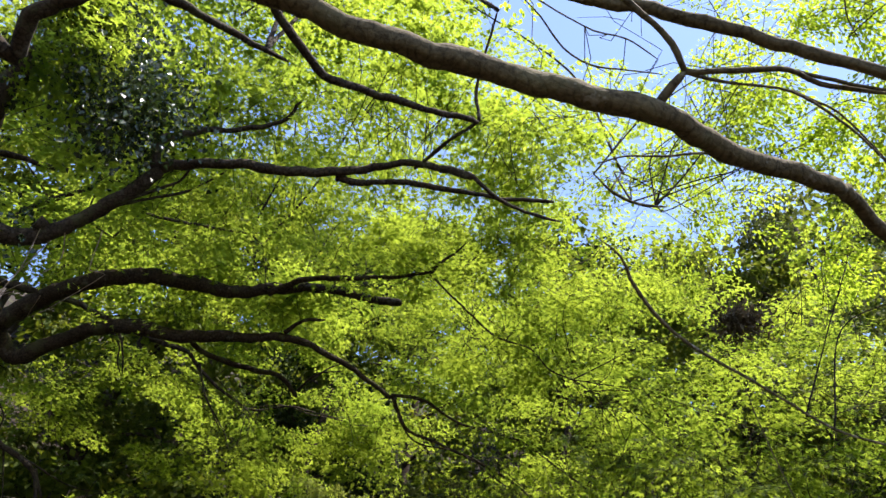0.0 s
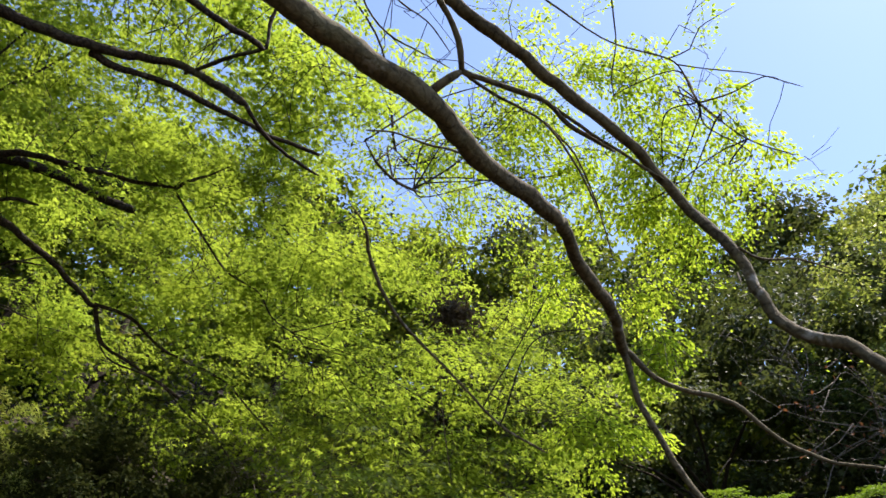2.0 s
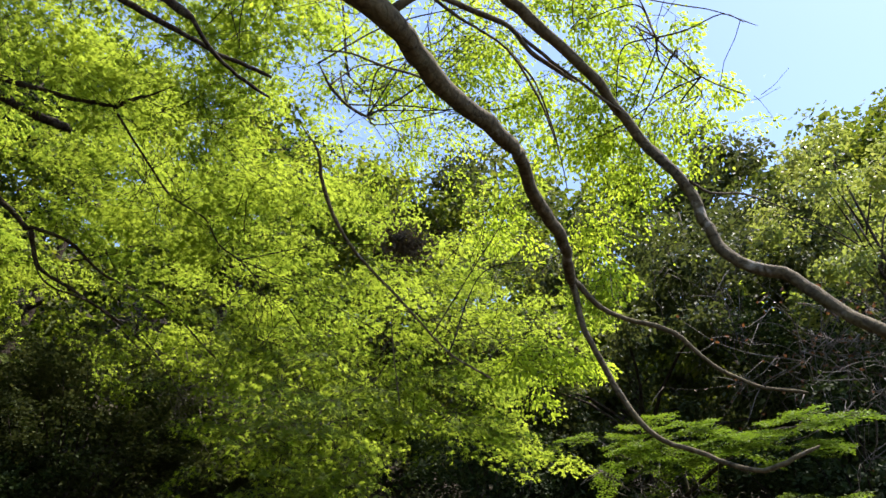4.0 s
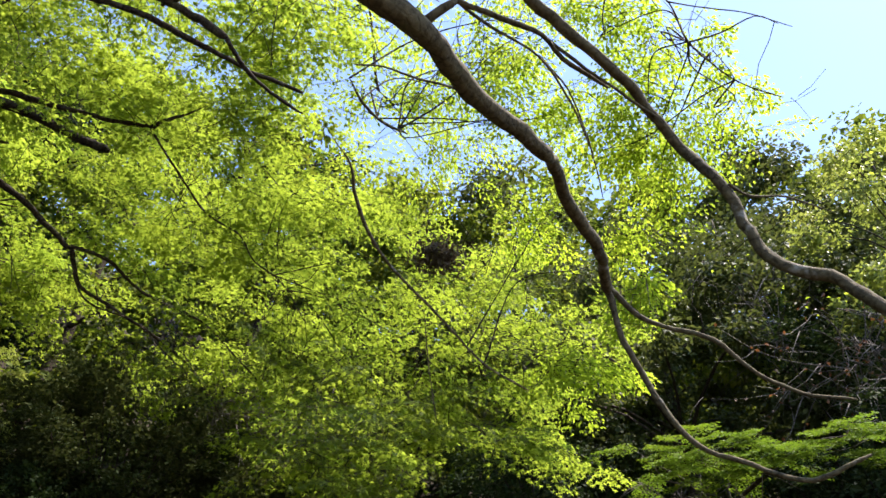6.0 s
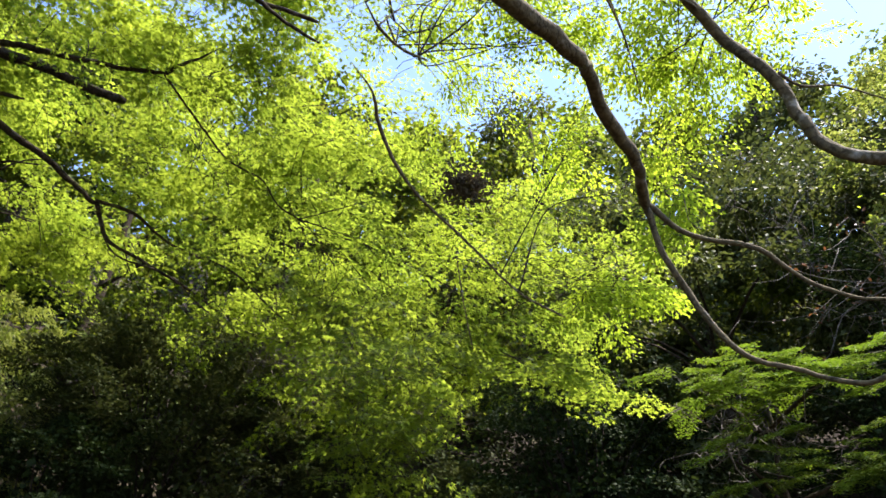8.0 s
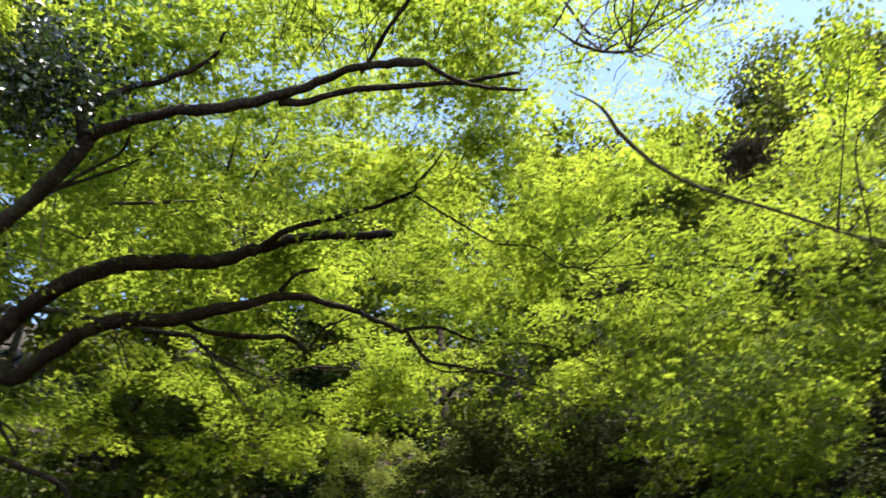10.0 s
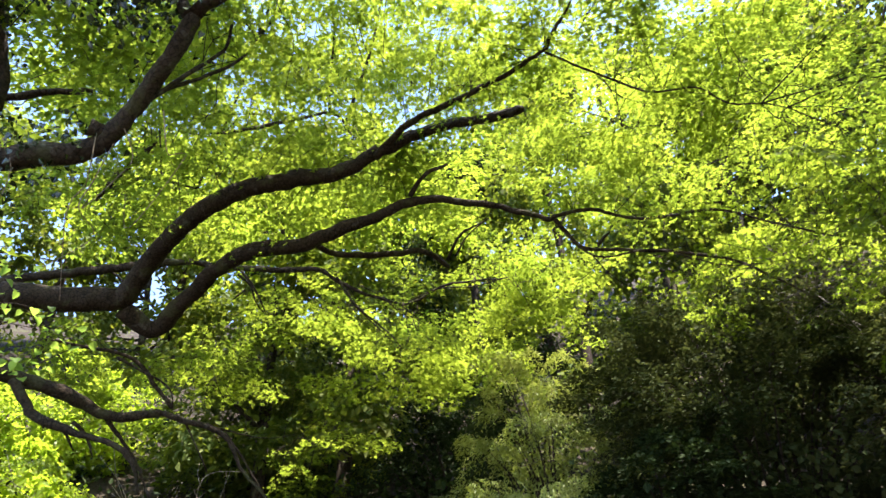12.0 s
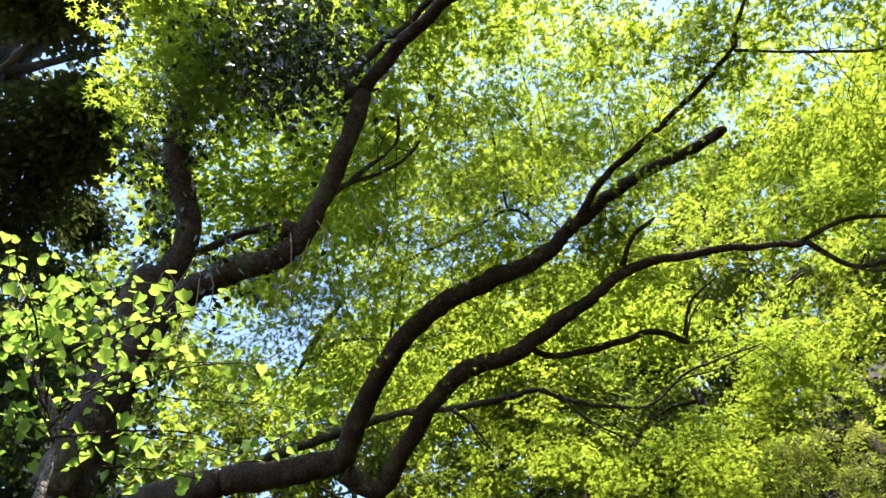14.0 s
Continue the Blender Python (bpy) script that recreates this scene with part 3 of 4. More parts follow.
limb(maple_a, 'limb', 0.012, 0.005, [(-4.34, 5.22, 5.46), (-4.3, 5.34, 5.37), (-4.29, 5.38, 5.33)])
limb(maple_a, 'limb', 0.03, 0.014, [(-5.6, 5.23, 4.72), (-5.59, 5.39, 4.54), (-5.45, 5.61, 4.44), (-5.41, 5.75, 4.29)])
limb(maple_a, 'limb', 0.026, 0.012, [(-5.38, 5.64, 4.51), (-5.32, 5.77, 4.41), (-5.31, 5.88, 4.25)])
limb(maple_a, 'limb', 0.03, 0.012, [(-5.2, 5.76, 4.6), (-5.11, 5.98, 4.39), (-5.05, 6.15, 4.21), (-5.0, 6.32, 3.94)])
limb(maple_a, 'limb', 0.022, 0.01, [(-4.46, 6.57, 4.53), (-4.37, 6.72, 4.35), (-4.29, 6.88, 4.13), (-4.21, 7.03, 3.91)])
limb(maple_a, 'limb', 0.016, 0.008, [(-4.68, 6.23, 4.59), (-4.64, 6.39, 4.38), (-4.59, 6.55, 4.15)])
limb(maple_a, 'limb', 0.02, 0.01, [(-5.01, 5.62, 5.04), (-4.87, 5.83, 4.94), (-4.73, 6.03, 4.83), (-4.74, 6.14, 4.66)])
limb(maple_a, 'limb', 0.012, 0.005, [(-4.3, 6.8, 4.53), (-4.12, 6.92, 4.52), (-3.93, 7.01, 4.55)])
limb(maple_a, 'limb', 0.018, 0.008, [(-2.13, 7.27, 6.31), (-1.93, 7.18, 6.48), (-1.63, 7.13, 6.59)])
limb(maple_a, 'limb', 0.014, 0.006, [(-2.79, 7.21, 5.82), (-2.39, 7.25, 5.94), (-1.98, 7.36, 5.91), (-1.6, 7.4, 5.93)])
limb(maple_a, 'limb', 0.012, 0.005, [(-1.57, 7.41, 5.92), (-1.51, 7.52, 5.77), (-1.48, 7.61, 5.63)])
limb(maple_a, 'limb', 0.014, 0.006, [(-0.7, 7.26, 5.84), (-0.55, 7.42, 5.59), (-0.29, 7.56, 5.34)])
limb(maple_a, 'limb', 0.01, 0.004, [(0.1, 6.24, 6.32), (0.09, 6.35, 6.21), (0.07, 6.42, 6.13)])
limb(maple_a, 'limb', 0.012, 0.005, [(-0.29, 5.94, 6.4), (-0.09, 6.04, 6.27), (0.08, 6.12, 6.15)])
# trunks and the limb roots that lie out of view
limb(maple_a, "trunk", 0.30, 0.24, [(-7.4, 4.1, float(height(-7.4, 4.1)) - 0.1), (-7.35, 4.1, 2.4), (-7.25, 4.15, 3.5), (-7.1, 4.2, 4.3)])
limb(maple_a, "limb", 0.21, 0.165, [(-7.2, 4.15, 3.9), (-6.9, 4.2, 4.9), (-6.4, 4.4, 5.35), (-6.0, 4.58, 5.42), (-5.52, 4.73, 5.35)])
limb(maple_a, "limb", 0.16, 0.12, [(-7.2, 4.15, 3.7), (-6.6, 4.4, 4.75), (-6.1, 4.52, 4.85), (-5.68, 4.71, 4.77)])
limb(maple_a, "limb", 0.10, 0.07, [(-6.5, 4.35, 5.3), (-6.25, 4.85, 5.75), (-5.93, 5.14, 5.94)])
limb(maple_b, "trunk", 0.17, 0.13, [(-4.6, 3.2, 0.0), (-4.55, 3.25, 1.5), (-4.4, 3.2, 3.0), (-4.1, 3.05, 4.2), (-3.8, 2.9, 4.8)])
limb(maple_c, "trunk", 0.26, 0.15, [(-3.2, -1.6, -0.1), (-3.1, -1.5, 2.0), (-2.9, -1.2, 3.8), (-2.4, -0.4, 5.0)])
traced = {name: list(rows) for name, rows in boughs.items()}
NEST = np.array((1.70, 3.62, 4.72))
traced[maple_c.name].append(NEST + np.random.default_rng(2).normal(0, 0.09, (24, 3)))
NEAR_TREES = (maple_a.name, maple_b.name, maple_c.name)
# foliage pads: centre, radius, twigs
PADS_A = [(-1, 4.4, 6, 0.9, 30), (-0, 4.7, 6.3, 0.9, 34), (0.3, 3.9, 6.7, 0.7, 22), (-0.1, 5.6, 5.6, 0.9, 34), (0.9, 5.3, 5.9, 0.9, 34), (1.7, 5, 6.7, 0.9, 16), (2.1, 5, 5.3, 0.9, 18), (3.2, 5, 6.5, 0.9, 14), (3.2, 5.2, 5.2, 0.9, 18), (2.3, 5.4, 4.4, 0.8, 16), (3.6, 5.4, 4.5, 0.7, 20), (1.4, 6.2, 5.6, 0.8, 24), (-2.9, 4.6, 6.1, 0.9, 30), (-3.9, 4.5, 5.8, 0.8, 22), (-2, 5.4, 6.1, 0.8, 26), (-2.6, 6.9, 5.2, 0.8, 14)]
PADS_A_MORE = [(-2.9, 5.5, 7.9, 1, 30), (-1.5, 5.6, 7.6, 1, 34), (-0.4, 6.6, 7.3, 1, 34)]
# pads above z 10 are out of view, added to shade the foliage below
PADS_B = [(-1.1, 2.2, 5.8, 0.7, 18), (-0.6, 3, 6.2, 0.7, 24), (-1.8, 3.2, 6.2, 0.7, 22), (-2.6, 3.6, 5.8, 0.7, 20), (0.1, 3.4, 6.2, 0.7, 22), (-2.8, 3, 6.5, 0.6, 16), (-3.6, 5, 8.2, 0.8, 14), (-4.7, 5.5, 7.8, 0.7, 8), (-3.5, 5.7, 8.3, 0.7, 7), (-3.1, 2.3, 5.9, 0.4, 14), (-4.8, 5.6, 6.9, 0.7, 10), (-2.9, 4.6, 6.7, 0.7, 12), (-4.4, 3.8, 8.7, 0.8, 16), (-5.3, 4.2, 8.1, 0.7, 12), (-3.9, 2.6, 7.4, 0.35, 12), (-3.6, 2.5, 6.9, 0.3, 9), (-2.8, 4.2, 10.3, 1.0, 26), (-3.0, 5.4, 10.9, 1.1, 26), (-3.9, 4.6, 10.5, 1.0, 26), (-1.2, 5.0, 11.0, 1.0, 18), (-4.6, 3.3, 6.6, 0.5, 12)]
PADS_B_MORE = [(-5.1, 5.2, 8.4, 0.8, 12), (-4.7, 4.4, 7.7, 0.8, 16), (-6, 5, 7.1, 0.8, 12), (-3.1, 2.4, 5.6, 0.35, 14), (-2.9, 2.4, 5.8, 0.3, 10), (-3, 2.2, 5.8, 0.3, 10)]
PADS_C = [(2.9, 2.3, 6.6, 0.4, 11), (3.1, 2.9, 5.9, 0.4, 15), (2.1, 2.8, 7, 0.56, 17), (1.8, 3.3, 6.8, 0.48, 11), (2.5, 3, 6.2, 0.48, 13), (2.2, 4.7, 7, 0.56, 17), (3.7, 2.6, 6.3, 0.4, 11), (1.2, 3.9, 6.5, 0.4, 13), (2.9, 3, 4.4, 0.28, 11), (3, 3.7, 4.2, 0.4, 20), (2.3, 2.6, 6.9, 0.48, 13), (2, 3.4, 6.9, 0.48, 11), (2.6, 3.1, 6.3, 0.4, 11), (2.5, 3.4, 5.3, 0.32, 11), (2.8, 2.9, 5.8, 0.45, 14), (2.9, 2.5, 6.0, 0.4, 12), (3.5, 3.0, 5.8, 0.45, 14), (3.8, 2.5, 6.4, 0.4, 10), (2.2, 3.3, 6.2, 0.45, 10), (3.3, 3.4, 5.4, 0.4, 10), (1.9, 2.9, 6.6, 0.4, 9), (2.6, 2.4, 6.6, 0.4, 9), (1.5, 3.4, 6.3, 0.35, 8), (3.3, 2.2, 6.5, 0.35, 8)]
PADS_D = [(0.9, 6.3, 6.9, 1, 10), (1.5, 7, 6.2, 1, 9), (0.3, 7.4, 6.6, 0.9, 15), (-1.5, 7, 7, 0.9, 12), (-3.4, 7.6, 6, 0.8, 20), (-2.6, 7.9, 5.2, 0.6, 16), (-1.9, 8.6, 6.3, 0.8, 22), (-4.1, 7.6, 4.7, 0.8, 12), (1.2, 7.5, 5.6, 0.8, 20), (-2.1, 4.6, 7.5, 1, 16), (-1, 4.8, 7.6, 1, 15), (-0.5, 6.6, 6.5, 0.9, 15), (-1.4, 8.4, 6.5, 0.9, 22), (-4.2, 7.6, 6.3, 0.8, 18), (-2.8, 8.7, 6.2, 0.8, 18), (-4.5, 6.7, 5.4, 0.7, 16)]
PADS_D_MORE = [(-5.8, 5.6, 5.3, 0.7, 16)]
PADS_E = [(-1.7, 4, 8.3, 1.2, 18), (-0.6, 3.7, 8.6, 1.1, 15), (0.1, 4.5, 8.4, 1, 14), (-2.9, 3.8, 7.7, 1.1, 22), (-3.9, 4.2, 6.9, 1, 20), (-1.1, 5.6, 8, 1.2, 15), (0.6, 5.7, 7.8, 1.1, 8), (1.7, 5.9, 7, 1.1, 6), (2.9, 5.9, 6.5, 1, 5), (-2.3, 6, 9.1, 1.2, 15), (-4.1, 7.1, 8.1, 1.1, 10), (-0.9, 6.3, 8.9, 1.2, 4), (-2.6, 4.5, 9, 1.1, 13), (0.3, 6.8, 8.3, 1.2, 3), (-4.2, 4.8, 9.1, 0.9, 8)]
PADS_E_MORE = [(-4.6, 7.4, 8.2, 1, 10), (1.6, 5.7, 4, 0.6, 16), (2, 5.7, 3.5, 0.45, 14), (2.4, 5.6, 4.3, 0.6, 14), (1.2, 5.9, 4.5, 0.6, 14), (3, 5.2, 4.2, 0.6, 14), (3.3, 4.7, 4.6, 0.6, 14), (3.2, 4.1, 5.1, 0.5, 12), (1.9, 6.2, 4.8, 0.7, 16), (1.3, 6.9, 5, 0.6, 12), (1.3, 4.9, 4.3, 0.5, 14), (1.8, 4.8, 3.8, 0.45, 14), (1.2, 5.4, 3.8, 0.4, 10), (2.3, 4.7, 4.2, 0.5, 12), (2.8, 4.2, 5.0, 0.5, 10), (2.5, 4.5, 5.4, 0.5, 10), (3.0, 4.2, 4.6, 0.45, 8)]
PADS_F = [(0.4, 1.7, 4.7, 0.7, 9), (0.3, 2, 4.8, 0.6, 6), (0.7, 2.1, 4.7, 0.6, 6), (0.9, 2.1, 4.9, 0.7, 9), (0.9, 2.7, 5, 0.5, 5), (2.4, 1.3, 5.1, 0.6, 3), (2, 1.4, 5, 0.5, 4), (0.9, 2.5, 5.1, 0.5, 5), (1.6, 2.5, 4.8, 0.5, 4), (2.9, 1.9, 3.7, 0.5, 5), (2.5, 2, 4.1, 0.5, 4)]
PADS_G = [(0.3, 6.4, 4.9, 0.6, 6), (2, 5.3, 4.9, 0.6, 14), (1.3, 4.4, 3.3, 0.45, 12), (1.5, 4.4, 3, 0.35, 10), (1.8, 4.3, 3.4, 0.45, 12), (1.3, 4.5, 3.7, 0.45, 10), (1.3, 4.2, 3.7, 0.4, 10), (2.6, 3.9, 3.7, 0.4, 8), (-0.6, 6.6, 5.1, 0.5, 6), (-0, 6.8, 4.9, 0.5, 5), (-1, 7.1, 5.3, 0.5, 6), (0.9, 5.4, 4.6, 0.6, 12), (0.4, 5.9, 4.8, 0.5, 10), (1.2, 5, 5, 0.6, 12)]
# the last four pads are a mostly hidden canopy added to shade the bank
PADS_H = [(-4.6, 4.1, 9.3, 1, 18), (-5.7, 4.4, 8.8, 1, 18), (-5.2, 5.3, 9.2, 1, 16), (-5.3, 6.3, 8.6, 1, 16), (-3.9, 3.6, 9.7, 1, 16), (-6.3, 6.4, 7.9, 0.9, 12), (-3.4, 3.4, 7.7, 1, 16), (-2, 3.2, 8.2, 1, 16), (-4.1, 3.4, 7, 1, 14), (-5.6, 7.4, 8.2, 1.25, 26), (-4.2, 8, 8.3, 1.25, 26), (-2.8, 8.4, 8.2, 1.25, 26), (-3.4, 9.4, 8.9, 1.25, 26)]
crown(maple_a, PADS_A + PADS_A_MORE + PADS_D + PADS_D_MORE, MAPLE, 0.037, per=165, seed=3, flat=0.30, few=0.7)
crown(maple_b, PADS_B + PADS_B_MORE, MAPLE, 0.039, per=140, seed=4, flat=0.45, few=0.7)
crown(maple_a, PADS_G + PADS_E_MORE, MAPLE, 0.035, per=115, seed=16, flat=0.5, droop=0.55, tilt=0.36, few=0.6)
crown(maple_a, PADS_E, MAPLE, 0.055, TREFOIL, per=190, seed=6, flat=0.2, few=0.6, wide=0.34, spray=(0.6, 1.0))
crown(maple_a, PADS_H, MAPLE, 0.085, FAR, per=130, seed=26, flat=0.35, few=0.5, wide=0.4, spray=(0.7, 1.1))
crown(maple_c, PADS_C, PALE, 0.036, OVAL, per=95, seed=5, few=0.95, droop=0.5, crook=0.02, twig_r=0.003, tilt=0.4, layered=False, spray=(0.3, 0.5), wide=0.16)
# unseen top of the tree, added over the camera's head to shade the maples
crown(maple_c, [(-3.4, 0.2, 7.8, 1.0, 22), (-2.6, -0.8, 7.6, 1.0, 22), (-1.5, 3.1, 9.0, 0.9, 28), (-2.4, 3.5, 9.2, 0.9, 26), (-3.2, 2.8, 8.9, 0.9, 24), (-0.8, 3.0, 9.2, 0.8, 20)], PALE, 0.07, FAR, per=80, seed=12, few=0.45, wide=0.36, spray=(0.6, 1.0))
crown(maple_c, PADS_F, PALE, 0.02, OVAL, per=12, seed=9, flat=0.9, droop=0.0, twig_r=0.0026, crook=0.03, layered=False, tilt=0.5, few=0.5, spray=(0.25, 0.45), wide=0.2)

# ---- woodland on the bank ----


def wood_tree(name, x, y, tall, rad, mat, label, seed, low=0.25, count=9000, leaf=0.12, shape=FAR, group="trees on the bank", stout=0.016):
    """A tree on the bank: trunk, limbs, and a crown of leaf clumps with gaps."""
    r = np.random.default_rng(seed)
    z0 = float(height(x, y)) - 0.15
    ob = thing(name, (x, y, z0), label, "tree", group)
    tree_bark[ob.name] = BARK
    base = np.array((x, y, z0))
    lean = r.normal(0, 0.05, 2) * tall
    top = base + (lean[0], lean[1], tall * 0.92)
    limb(ob, "trunk", stout * tall, 0.3 * stout * tall, [base, base * 0.6 + top * 0.4 + r.normal(0, 0.1, 3), top], sides=8, step=0.35)
    P, W, U = [], [], []
    clumps = 44
    for i in range(clumps):
        f = r.uniform(low, 1.0)
        ang = r.uniform(0, 2 * math.pi)
        wide = rad * (0.45 + 0.75 * math.sin(math.pi * min(1, (f - low) / (1 - low) * 0.85 + 0.12))) * r.uniform(0.35, 1.0)
        root = base * (1 - f * 0.8) + top * f * 0.8
        c = base * (1 - f) + top * f + (math.cos(ang) * wide, math.sin(ang) * wide, 0)
        if i % 3 == 0:
            limb(ob, "limb", 0.36 * stout * tall, 0.12 * stout * tall, [root, (root + c) / 2 + (0, 0, 0.2), c], sides=5, step=0.3)
        k = count // clumps
        spread = rad * r.uniform(0.20, 0.36)
        off = r.normal(0, 1, (k, 3))
        off = unit(off) * r.uniform(0.2, 1.0, (k, 1)) * spread * (1, 1, 0.45)
        P.append(c + off)
        W.append(unit(off + r.normal(0, 0.5, (k, 3)) * spread - (0, 0, 0.4 * spread)))
        U.append(unit(r.normal(0, 0.35, (k, 3)) + (0, 0, 1) + unit(off) * 0.5))
    P = np.vstack(P)
    me = leaves("crown", P - base, np.vstack(W), np.vstack(U), leaf * r.uniform(0.6, 1.3, len(P)), shape, mat)
    mesh_part("crown", me, ob, kind="stuff")
    return ob


LIGHT_LABEL, DARK_LABEL = "fresh green broadleaf tree on the wooded bank", "dark evergreen tree on the shaded bank"
r = np.random.default_rng(21)
for i in range(15):
    az = radians(-80 + 150 * (i + r.uniform(0.2, 0.8)) / 15)
    d = r.uniform(10.5, 13.0)
    if -60 < math.degrees(az) < -34:
        continue
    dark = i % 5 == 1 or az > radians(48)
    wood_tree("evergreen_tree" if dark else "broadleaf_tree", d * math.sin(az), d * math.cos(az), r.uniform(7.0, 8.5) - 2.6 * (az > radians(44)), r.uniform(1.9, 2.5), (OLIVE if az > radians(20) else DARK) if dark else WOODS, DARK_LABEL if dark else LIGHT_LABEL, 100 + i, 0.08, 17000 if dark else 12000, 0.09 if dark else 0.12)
for i in range(16):
    az = radians(-88 + 168 * (i + r.uniform(0.2, 0.8)) / 16)
    d = r.uniform(15.5, 18.5)
    if -56 < math.degrees(az) < -40:
        d += 4.0
    dark = i % 4 == 1
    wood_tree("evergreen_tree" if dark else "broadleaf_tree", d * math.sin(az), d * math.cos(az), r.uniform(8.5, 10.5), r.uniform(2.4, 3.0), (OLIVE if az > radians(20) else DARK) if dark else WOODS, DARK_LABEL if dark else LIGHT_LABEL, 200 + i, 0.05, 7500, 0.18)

for i in range(13):
    az = radians(-92 + 172 * (i + r.uniform(0.2, 0.8)) / 13)
    d = r.uniform(22.0, 25.0)
    wood_tree("broadleaf_tree", d * math.sin(az), d * math.cos(az), r.uniform(8.5, 10.5), r.uniform(3.0, 3.6), WOODS, LIGHT_LABEL, 300 + i, 0.02, 5000, 0.26)


# ---- shrubs ----


def shrub(name, at, rx, ry, tall, mat, label, seed, count=16000, leaf=0.05, shape=OVAL, group="", boughs_n=46, fall=0.35, low=0.05):
    """A shrub: stems that spread from the foot, each ending in drooping boughs of small leaves round a dense heart."""
    r = np.random.default_rng(seed)
    x, y = at
    z0 = float(height(x, y)) - 0.1
    ob = thing(name, (x, y, z0), label, "shrub", group)
    tree_bark[ob.name] = TWIG
    base = np.array((x, y, z0))
    P, W, U, S = [], [], [], []
    k = count // boughs_n
    for i in range(boughs_n):
        a, e = r.uniform(0, 2 * math.pi), r.uniform(low, 1.0)
        d = np.array((math.cos(a) * rx * math.sqrt(1 - e * e * 0.9), math.sin(a) * ry * math.sqrt(1 - e * e * 0.9), tall * e)) * r.uniform(0.72, 1.0)
        c = base + d
        if i % 2 == 0:
            limb(ob, "stem", 0.022, 0.006, [base + d * (0.12, 0.12, 0), base + d * (0.5, 0.5, 0.6) + r.normal(0, 0.06, 3), c], sides=5, step=0.25)
        s = 0.40 * min(rx, ry, tall) * r.uniform(0.7, 1.3)
        out = unit(d * (1, 1, 0.25) + r.normal(0, 0.25, 3))
        flank = unit(np.cross(out, (0, 0, 1.0)))
        f, side = r.uniform(-0.7, 1, k), r.uniform(-1, 1, k)
        half = s * 0.55 * np.sqrt(np.clip(1.02 - np.abs(f) ** 1.5, 0.02, 1))
        pos = c + out * (s * f)[:, None] + flank * (half * side)[:, None] + r.normal(0, 0.07, (k, 3)) * s
        pos[:, 2] -= fall * s * (np.clip(f, 0, 1) ** 2 + 0.5 * side**2)
        P.append(pos)
        W.append(unit(0.7 * out + flank * side[:, None] * 0.8 + r.normal(0, 0.4, (k, 3)) - (0, 0, fall)))
        U.append(unit(r.normal(0, 0.4, (k, 3)) + (0, 0, 1) + out * 0.4))
        S.append(leaf * r.uniform(0.6, 1.3, k))
    n = count // 4
    heart_pos = base + unit(r.normal(0, 1, (n, 3))) * (r.uniform(0.1, 1, (n, 1)) ** 0.5) * (rx * 0.62, ry * 0.62, tall * 0.72)
    heart_pos[:, 2] = np.maximum(heart_pos[:, 2], z0 + r.uniform(0, 0.4, n))
    P.append(heart_pos), W.append(r.normal(0, 1, (n, 3))), U.append(unit(r.normal(0, 1, (n, 3)))), S.append(leaf * r.uniform(1.3, 2.2, n))
    P = np.vstack(P)
    mesh_part("foliage", leaves("foliage", P - base, np.vstack(W), np.vstack(U), np.concatenate(S), shape, mat), ob, kind="stuff")
    return ob


shrub("evergreen_shrub", (0.3, 8.4), 1.9, 1.2, 3.3, SHRUB, "broad dusky shrub with small grey-green leaves on the bank", 31, 38000, 0.05, FAR, boughs_n=90, low=0.4)
shrub("evergreen_shrub", (2.3, 7.6), 1.6, 1.1, 3.1, SHRUB, "dusky shrub with bare twigs and small leaves on the bank", 43, 30000, 0.05, FAR, boughs_n=80, low=0.4)
# shrubs in DARK carry part of the bank's shade in their leaf colour
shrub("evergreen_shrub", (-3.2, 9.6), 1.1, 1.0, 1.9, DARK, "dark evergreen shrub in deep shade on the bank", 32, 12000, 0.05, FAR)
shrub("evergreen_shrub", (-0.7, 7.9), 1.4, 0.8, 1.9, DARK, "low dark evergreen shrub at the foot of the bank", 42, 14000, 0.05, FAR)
shrub("pale_shrub", (-1.75, 8.3), 1.0, 0.8, 3.0, PALE_SHRUB, "pale feathery shrub with yellowish new growth", 37, 26000, 0.042, FEATHER, boughs_n=70, fall=0.8)
conifer = thing("conifer", (5.0, 4.4, float(height(5.0, 4.4)) - 0.1), "young conifer with flat bright green feathery sprays", "tree")
tree_bark[conifer.name] = BARK
limb(conifer, "trunk", 0.06, 0.02, [(5.0, 4.4, 0.0), (5.0, 4.4, 2.2), (5.05, 4.35, 4.0)])
limb(conifer, "limb", 0.025, 0.01, [(5.0, 4.4, 3.7), (4.75, 4.5, 3.98), (4.3, 4.45, 4.05)])
limb(conifer, "limb", 0.025, 0.01, [(5.0, 4.4, 3.75), (5.15, 3.6, 4.08), (5.35, 2.8, 4.0)])
limb(conifer, "limb", 0.025, 0.01, [(5.0, 4.4, 3.1), (5.3, 3.6, 3.3), (5.5, 2.9, 3.28)])
limb(conifer, "limb", 0.025, 0.01, [(5.0, 4.4, 3.1), (4.75, 4.35, 3.3), (4.4, 4.25, 3.35)])
r = np.random.default_rng(8)
P, W, U, tubes = [], [], [], []
foot = np.array(conifer.location)
